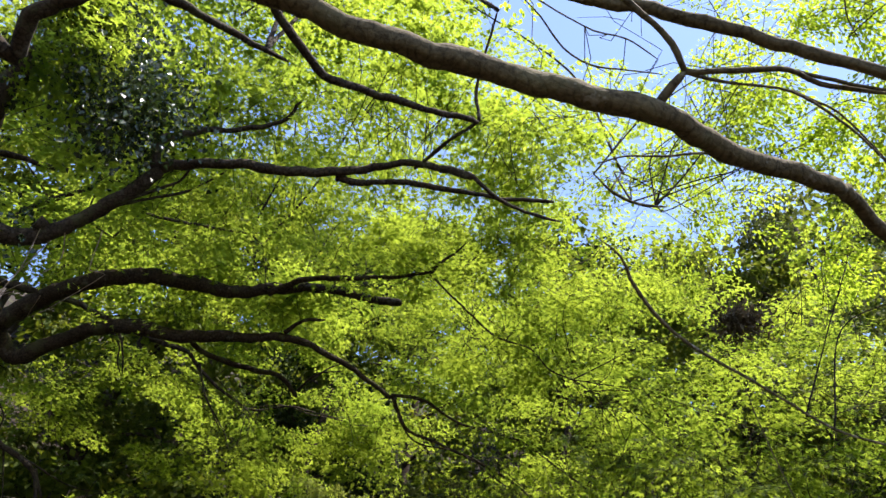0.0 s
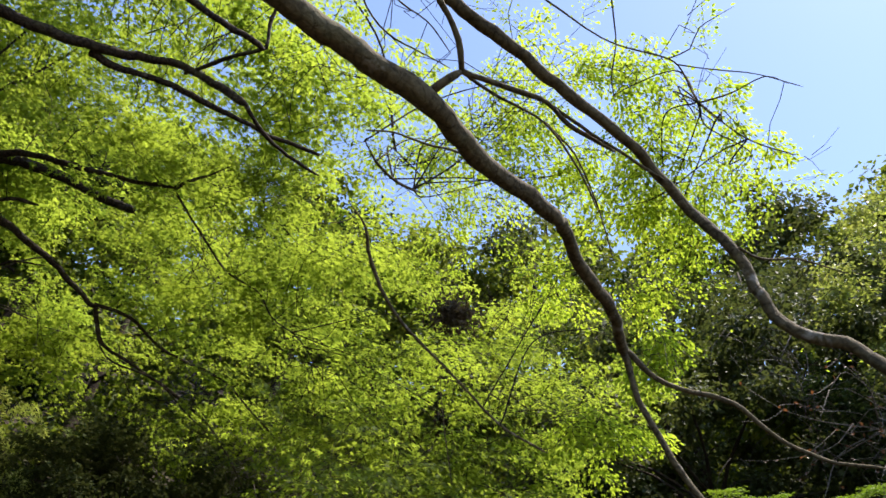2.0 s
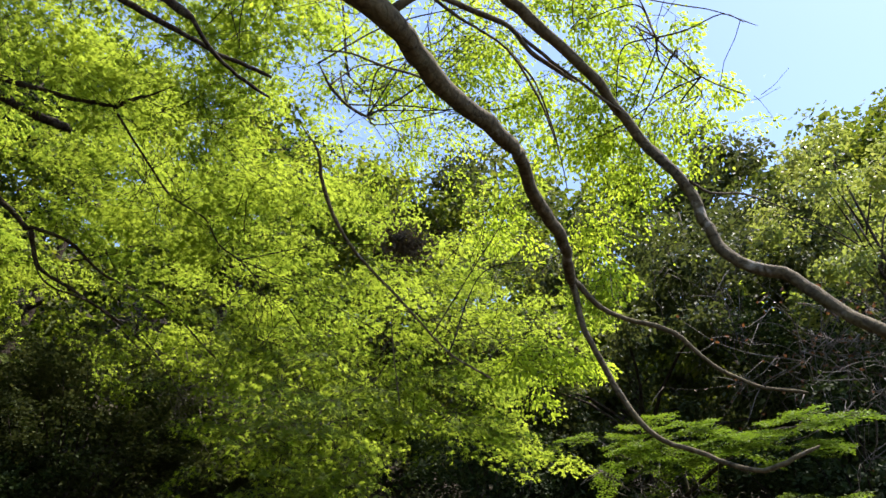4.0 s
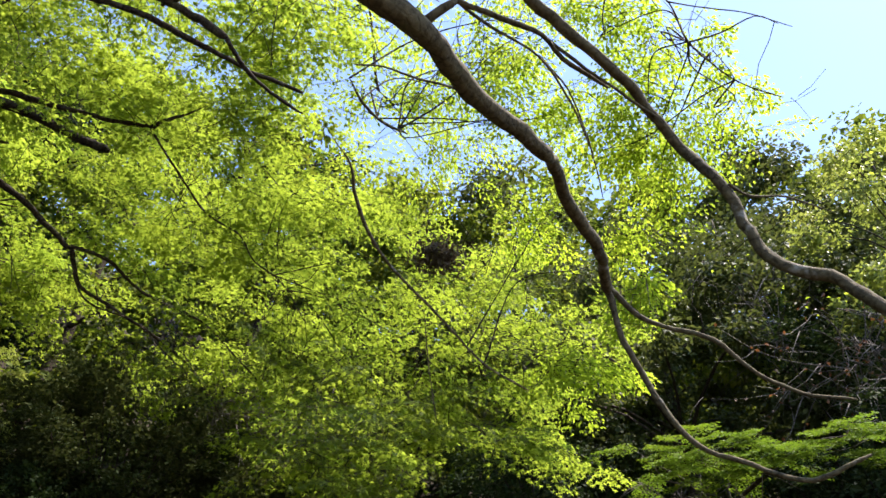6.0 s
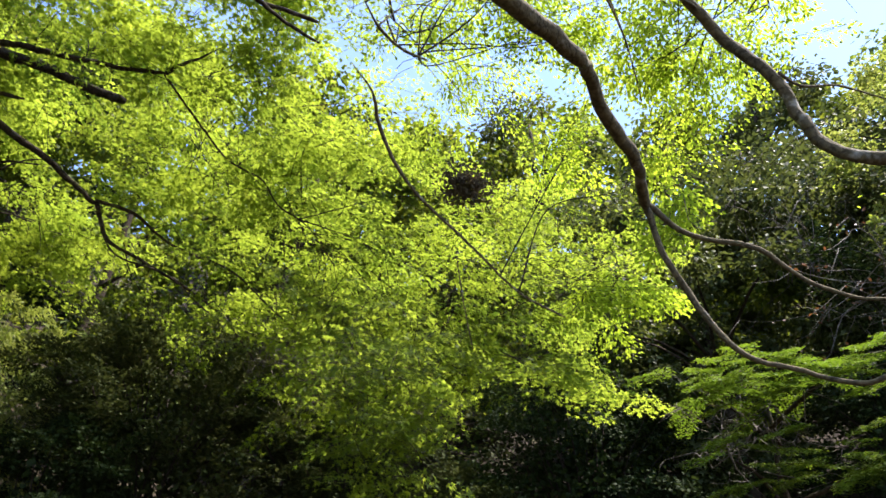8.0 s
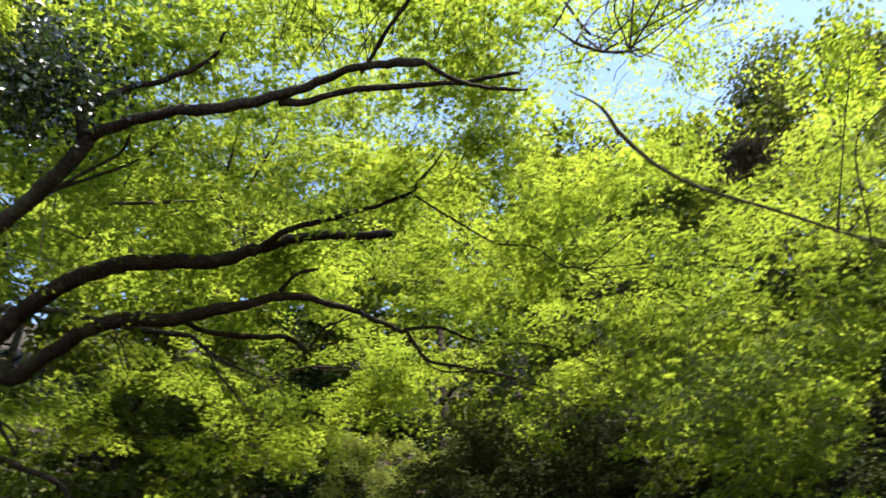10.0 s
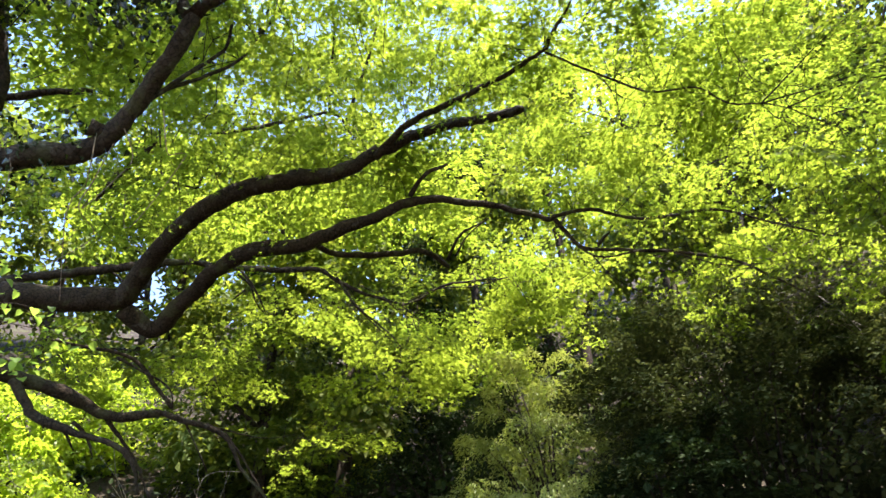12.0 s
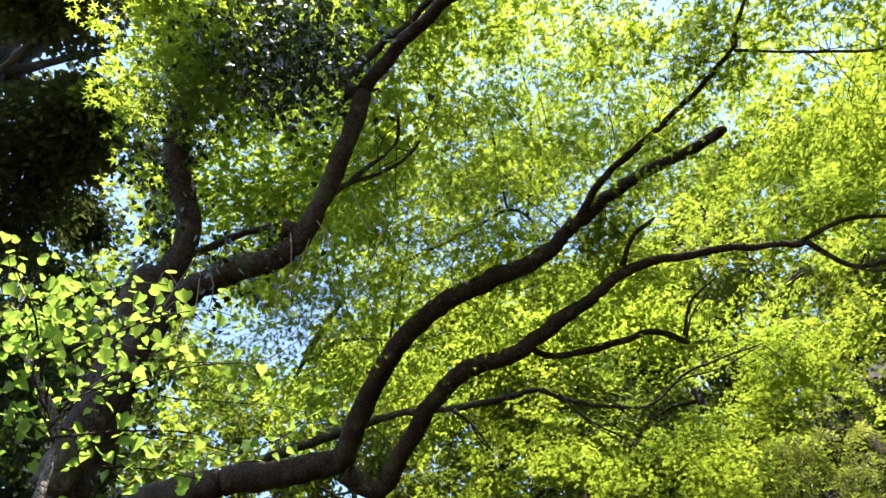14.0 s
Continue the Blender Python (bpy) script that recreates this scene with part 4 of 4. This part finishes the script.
for tier, (a, c, count) in enumerate([((4.05, 4.45, 3.98), (5.12, 2.9, 3.86), 52), ((4.35, 4.25, 3.32), (5.4, 3.0, 3.22), 36)]):
    a, c = np.array(a), np.array(c)
    for i in range(count):
        f = (i + r.uniform(0, 1)) / count
        hump = math.sin(math.pi * f)
        root = a * (1 - f) + c * f + np.array((0.35, 0.25, 0.18 if tier == 0 else 0.08)) * hump + r.normal(0, 0.10, 3) * (1.6, 1.6, 1.1)
        out = unit(np.array((-0.75, -0.62, 0)) + r.normal(0, 0.55, 3) * (1, 1, 0))
        length = r.uniform(0.28, 0.55)
        tip = root + out * length - (0, 0, length * r.uniform(0.28, 0.5))
        rib = spline([root, root * 0.5 + tip * 0.5 + (0, 0, 0.035), tip], 0.03)
        tubes.append(tube(rib - foot, np.linspace(0.004, 0.0012, len(rib)), 3, 0.0))
        flank = unit(np.cross(out, (0, 0, 1.0)))
        for k in range(1, len(rib)):
            for s in (-1, 1):
                reach = (0.05 + 0.15 * math.sin(math.pi * min(1, 0.25 + 0.75 * k / len(rib)))) * r.uniform(0.6, 1.15)
                d = unit(flank * s + out * 0.8 - (0, 0, 0.25))
                n = 3 + int(reach / 0.011)
                q = rib[k] + d * np.linspace(0.0, reach, n)[:, None] + r.normal(0, 0.006, (n, 3))
                P.append(q)
                W.append(d + unit(np.cross(d, (0, 0, 1.0))) * r.choice([-1, 1], n)[:, None] * 0.8 + r.normal(0, 0.2, (n, 3)))
                U.append(unit(r.normal(0, 0.22, (n, 3)) + (-0.2, -0.2, 1)))
P = np.vstack(P)
mesh_part("twigwork", from_arrays("twigwork", *join(tubes), TWIG), conifer, kind="stuff")
mesh_part("foliage", leaves("foliage", P - foot, np.vstack(W), np.vstack(U), r.uniform(0.016, 0.03, len(P)), FAR, FERN), conifer, "flat layered yellow-green sprays", kind="stuff")
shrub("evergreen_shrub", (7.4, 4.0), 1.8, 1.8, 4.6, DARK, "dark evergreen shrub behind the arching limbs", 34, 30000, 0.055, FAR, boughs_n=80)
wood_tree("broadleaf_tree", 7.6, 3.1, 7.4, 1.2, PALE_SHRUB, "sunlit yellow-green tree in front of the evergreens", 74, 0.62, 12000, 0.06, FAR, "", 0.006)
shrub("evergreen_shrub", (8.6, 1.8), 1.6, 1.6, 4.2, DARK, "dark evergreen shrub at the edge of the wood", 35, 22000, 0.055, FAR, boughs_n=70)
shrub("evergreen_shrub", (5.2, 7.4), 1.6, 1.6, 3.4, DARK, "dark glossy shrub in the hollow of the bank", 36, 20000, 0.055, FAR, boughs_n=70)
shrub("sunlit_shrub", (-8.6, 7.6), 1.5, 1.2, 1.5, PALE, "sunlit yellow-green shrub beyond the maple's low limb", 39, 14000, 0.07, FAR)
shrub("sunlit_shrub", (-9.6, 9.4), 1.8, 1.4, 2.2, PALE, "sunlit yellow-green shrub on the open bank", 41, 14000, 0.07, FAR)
shrub("leafy_shrub", (-6.2, 10.2), 1.5, 1.4, 2.2, WOODS, "fresh green shrub on the open part of the bank", 40, 14000, 0.07, FAR)


def brush(name, at, size, count, mat, label, seed, lift=0.0, withered=0, leaf_mat=None):
    """A tangle of bare twigs that springs from one spot."""
    r = np.random.default_rng(seed)
    base = np.array(at, float)
    ob = thing(name, at, label, "brushwood")
    tubes = []
    for _ in range(count):
        d = unit(r.normal(0, 1, 3) * (1, 1, 0.55) + (0, 0, lift)) * size * r.uniform(0.4, 1)
        a = r.normal(0, 0.16, 3) * size
        path = spline([a, a + d * 0.4 + r.normal(0, 0.1, 3) * size, a + d * 0.75 + r.normal(0, 0.12, 3) * size, a + d + r.normal(0, 0.12, 3) * size], 0.12)
        tubes.append(tube(path, np.linspace(r.uniform(0.004, 0.010), 0.002, len(path)), 4, 0.0))
        for _ in range(2):
            b = path[r.integers(2, len(path))]
            e = b + unit(d + r.normal(0, 0.7, 3) * size) * size * r.uniform(0.15, 0.4)
            run = spline([b, (b + e) / 2 + r.normal(0, 0.04, 3), e], 0.12)
            tubes.append(tube(run, np.linspace(0.005, 0.002, len(run)), 3, 0.0))
    wood = join(tubes)
    mesh_part("twigwork", from_arrays("twigwork", *wood, mat), ob, kind="stuff")
    if withered:
        P = wood[0][r.integers(0, len(wood[0]), withered)]
        mesh_part("foliage", leaves("foliage", P, r.normal(0, 1, (withered, 3)) - (0, 0, 0.5), unit(r.normal(0, 1, (withered, 3)) + (0, 0, 0.6)), r.uniform(0.03, 0.06, withered), OVAL, leaf_mat), ob, "sparse leaves left on the twigs", kind="stuff")
    return ob


brush("brushwood", (-6.0, 7.2, 3.1), 1.8, 90, PALE_TWIG, "tangle of bare pale twigs on the open bank", 61, 0.9)
brush("brushwood", (-7.6, 6.6, 3.4), 1.5, 26, PALE_TWIG, "pale bare stems beyond the maple's low limb", 66, 0.7)
brush("brushwood", (5.6, 2.7, 4.2), 0.8, 24, DEAD, "grey bare twigs in front of the dark wood", 62)
brush("brushwood", (4.7, 4.4, 3.7), 0.7, 30, DEAD, "dry pale twigs hanging below the conifer", 63)
brush("brushwood", (6.2, 3.4, 5.1), 1.2, 46, DEAD, "bare twigs with a few rusty leaves against the shaded evergreens", 64, 0.1, 260, RUST)
brush("brushwood", (6.4, 2.2, 4.6), 1.0, 40, PALE_TWIG, "pale crooked bare twigs over the conifer", 67, 0.0, 60, RUST)
brush("brushwood", (6.7, 4.6, 6.2), 1.2, 30, DEAD, "grey bare twigs rising in front of the evergreens", 68, 0.7, 120, OLIVE)
brush("brushwood", (1.2, 7.6, 5.0), 0.9, 40, DEAD, "bare twigs poking out of the dusky shrub", 65, 0.3, 160, SHRUB)
brush("brushwood", (2.0, 6.9, 4.6), 0.8, 34, DEAD, "bare grey-brown twigs in front of the dusky shrub", 69, 0.2, 80, PALE_SHRUB)

wood_tree("broadleaf_tree", 10.6, 4.2, 6.6, 2.0, OLIVE, "sunlit pale green tree at the top of the bank", 73, 0.1, 12000, 0.11, FAR, "")

wood_tree("evergreen_tree", 7.2, 6.6, 6.6, 1.8, OLIVE, "grey-green evergreen with small leaves on the bank", 75, 0.1, 16000, 0.08, FAR, "")
wood_tree("evergreen_tree", 9.6, 6.4, 7.4, 2.0, OLIVE, "olive-green evergreen at the top of the bank", 76, 0.15, 16000, 0.09, FAR, "")

# ---- tall evergreens at the edge of the clearing ----
wood_tree("evergreen_tree", -6.7, 1.2, 14.0, 2.3, OLIVE, "tall dark evergreen with glossy leaves beside the ivy-clad maple", 71, 0.66, 40000, 0.11, FAR, "")
wood_tree("evergreen_tree", -9.5, 3.6, 9.0, 2.0, DARK, "tall dark evergreen at the edge of the clearing", 72, 0.2, 12000, 0.11, FAR, "")

# ---- ivy on the old maple ----
ivy = thing("ivy", (-4.3, 3.1, 3.6), "glossy ivy clinging to the old maple with hanging bare vines", "climbing plant")
r = np.random.default_rng(81)
hosts = np.vstack([spline([(-4.35, 3.2, 3.2), (-3.97, 2.97, 4.63), (-3.6, 2.72, 5.4), (-3.4, 2.55, 6.2)], 0.03), spline([(-3.6, 3.02, 4.5), (-3.1, 3.2, 4.65)], 0.03)])
k = 1500
P = hosts[r.integers(0, len(hosts), k)] + unit(r.normal(0, 1, (k, 3))) * r.uniform(0.08, 0.30, (k, 1))
mesh_part("foliage", leaves("foliage", P - np.array(ivy.location), r.normal(0, 0.6, (k, 3)) - (0, 0, 0.7), unit(r.normal(0, 0.8, (k, 3)) + (0.3, -0.4, 0.5)), r.uniform(0.025, 0.045, k), HEART, IVY), ivy, kind="stuff")
for x, y, z, rad, n in [(-3.0, 2.4, 6.1, 0.4, 600), (-2.5, 2.65, 5.35, 0.42, 1900), (-2.75, 2.6, 5.75, 0.36, 900)]:
    P = np.array((x, y, z)) + r.normal(0, 0.5, (n, 3)) * rad
    mesh_part("foliage", leaves("foliage", P - np.array(ivy.location), r.normal(0, 0.6, (n, 3)) - (0, 0, 0.7), unit(r.normal(0, 0.8, (n, 3)) + (0.2, -0.3, 0.6)), r.uniform(0.026, 0.046, n), HEART, IVY), ivy, kind="stuff")
VINE = bark_material("vine", (0.16, 0.11, 0.07), (0.34, 0.26, 0.18), 30)
for i in range(7):
    s = np.array((-3.55, 3.02, 4.5)) + np.array((1.0, 0.25, 0.25)) * r.uniform(0, 1) + r.normal(0, 0.07, 3)
    drop = r.uniform(0.3, 0.9)
    path = spline([s + (0, 0, 0.1), s + r.normal(0, 0.08, 3) - (0, 0, drop * 0.35), s + r.normal(0, 0.1, 3) - (0, 0, drop * 0.55), s + r.normal(0, 0.1, 3) - (0, 0, drop * 0.8), s + r.normal(0, 0.12, 3) - (0, 0, drop)], 0.05)
    mesh_part("vine", from_arrays("vine", *tube(path - np.array(ivy.location), np.linspace(0.004, 0.002, len(path)), 5, 0.05), VINE), ivy)

# ---- the near shrub with heart-shaped leaves ----
bush = thing("leafy_shrub", (-3.05, 2.6, 0.0), "young shrub with broad heart-shaped leaves and a pale stem", "shrub")
tree_bark[bush.name] = DEAD
limb(bush, "stem", 0.018, 0.012, [(-3.05, 2.6, 0.0), (-3.0, 2.6, 1.2), (-2.93, 2.54, 2.4), (-2.92, 2.49, 2.86), (-2.92, 2.41, 2.98), (-2.96, 2.32, 3.12)])
runs = [[(-2.9, 2.48, 2.84), (-2.97, 2.41, 3.01), (-2.99, 2.33, 3.15), (-2.92, 2.22, 3.24), (-2.87, 2.15, 3.3)],
        [(-2.98, 2.39, 3.07), (-2.89, 2.35, 3.33), (-2.87, 2.55, 3.37), (-2.81, 2.79, 3.49)],
        [(-2.99, 2.37, 3.1), (-2.98, 2.51, 3.29), (-2.98, 2.74, 3.37), (-2.9, 2.99, 3.48)],
        [(-2.95, 2.45, 2.95), (-2.94, 2.58, 3.13), (-2.96, 2.76, 3.21), (-2.81, 2.98, 3.22), (-2.7, 3.14, 3.2)],
        [(-3, 2.34, 3.15), (-2.87, 2.31, 3.28), (-2.82, 2.46, 3.28)]]
runs += [[(-2.9, 2.47, 2.85), (-2.88, 2.66, 2.97), (-2.87, 2.86, 3.06), (-2.85, 2.98, 3)],
         [(-2.99, 2.35, 3.12), (-2.92, 2.36, 3.22), (-2.96, 2.54, 3.3), (-2.89, 2.59, 3.34)],
         [(-2.97, 2.37, 3.07), (-3, 2.31, 3.15), (-3, 2.24, 3.16)],
         [(-2.91, 2.46, 2.88), (-2.9, 2.5, 3.02), (-2.88, 2.59, 3.18), (-2.85, 2.7, 3.33)],
         [(-2.9, 2.48, 2.84), (-2.95, 2.41, 2.91), (-2.99, 2.36, 2.97)]]
runs += [[(-2.95, 2.45, 2.95), (-2.87, 2.35, 3.0), (-2.81, 2.45, 3.11), (-2.72, 2.55, 3.21), (-2.65, 2.66, 3.27), (-2.63, 2.75, 3.27)],
         [(-2.93, 2.46, 2.92), (-2.89, 2.41, 2.98), (-2.86, 2.55, 3.03), (-2.77, 2.67, 3.13), (-2.69, 2.81, 3.19), (-2.66, 2.9, 3.19)],
         [(-2.94, 2.46, 2.9), (-2.91, 2.61, 2.95), (-2.85, 2.79, 2.99), (-2.79, 2.97, 3.02), (-2.65, 3.07, 3.13)],
         [(-2.92, 2.4, 3.0), (-2.82, 2.29, 3.07), (-2.77, 2.19, 3.12), (-2.73, 2.16, 3.16)],
         [(-2.96, 2.52, 2.82), (-2.93, 2.7, 2.9), (-2.87, 2.91, 2.93)],
         [(-2.92, 2.4, 3.0), (-2.86, 2.36, 3.03), (-2.77, 2.37, 3.15), (-2.7, 2.43, 3.23), (-2.65, 2.56, 3.28)]]
proto = leaves("leaf", np.zeros((1, 3)), np.array([(0, 1.0, 0)]), np.array([(0, 0, 1.0)]), np.array([1.0]), HEART, FRESH)
r = np.random.default_rng(91)
for run in runs:
    limb(bush, "branch", 0.006, 0.002, run, TWIG, 6)
    path = spline(run, 0.02)
    for _ in range(34):
        p = path[r.integers(len(path) // 6, len(path))] + r.normal(0, 0.04, 3)
        ob = new("leaf", proto)
        ob.parent = bush
        way = Vector((r.normal(0, 0.8), r.normal(0, 0.8), -0.5 + r.normal(0, 0.35))).normalized()
        turn = way.to_track_quat("Y", "Z").to_matrix().to_4x4() @ pose(0, 0, 0, 0, r.normal(0, 30), 0)
        ob.matrix_basis = Matrix.Translation(Vector(p) - bush.location) @ turn @ Matrix.Scale(r.uniform(0.018, 0.042), 4)

# ---- a bird's nest of twigs among the thin branches ----
nest = thing("nest", NEST, "dark ragged nest of twigs and dead leaves", "nest")
k = 700
P = r.normal(0, 1, (k, 3)) * (0.085, 0.08, 0.055)
mesh_part("twigwork", leaves("twigwork", P, r.normal(0, 1, (k, 3)), r.normal(0, 1, (k, 3)), r.uniform(0.03, 0.07, k), NEEDLE, DEAD_LEAF), nest, kind="stuff")

# low growth that covers the bank under the trees, coloured dark as shade
r = np.random.default_rng(51)
k = 45000
az, d = np.radians(r.uniform(-100, 85, k)), np.sqrt(r.uniform(6.5**2, 20**2, k))
x, y = d * np.sin(az), d * np.cos(az)
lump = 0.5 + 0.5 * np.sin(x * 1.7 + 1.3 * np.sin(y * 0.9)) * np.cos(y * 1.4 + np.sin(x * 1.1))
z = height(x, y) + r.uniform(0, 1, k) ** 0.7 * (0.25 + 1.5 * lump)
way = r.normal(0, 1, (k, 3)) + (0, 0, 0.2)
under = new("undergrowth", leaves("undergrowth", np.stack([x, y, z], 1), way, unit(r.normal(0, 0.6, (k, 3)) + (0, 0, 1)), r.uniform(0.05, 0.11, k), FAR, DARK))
tagged(under, "tangled undergrowth covering the bank, its leaves darkened to stand for shade", "undergrowth", kind="stuff")
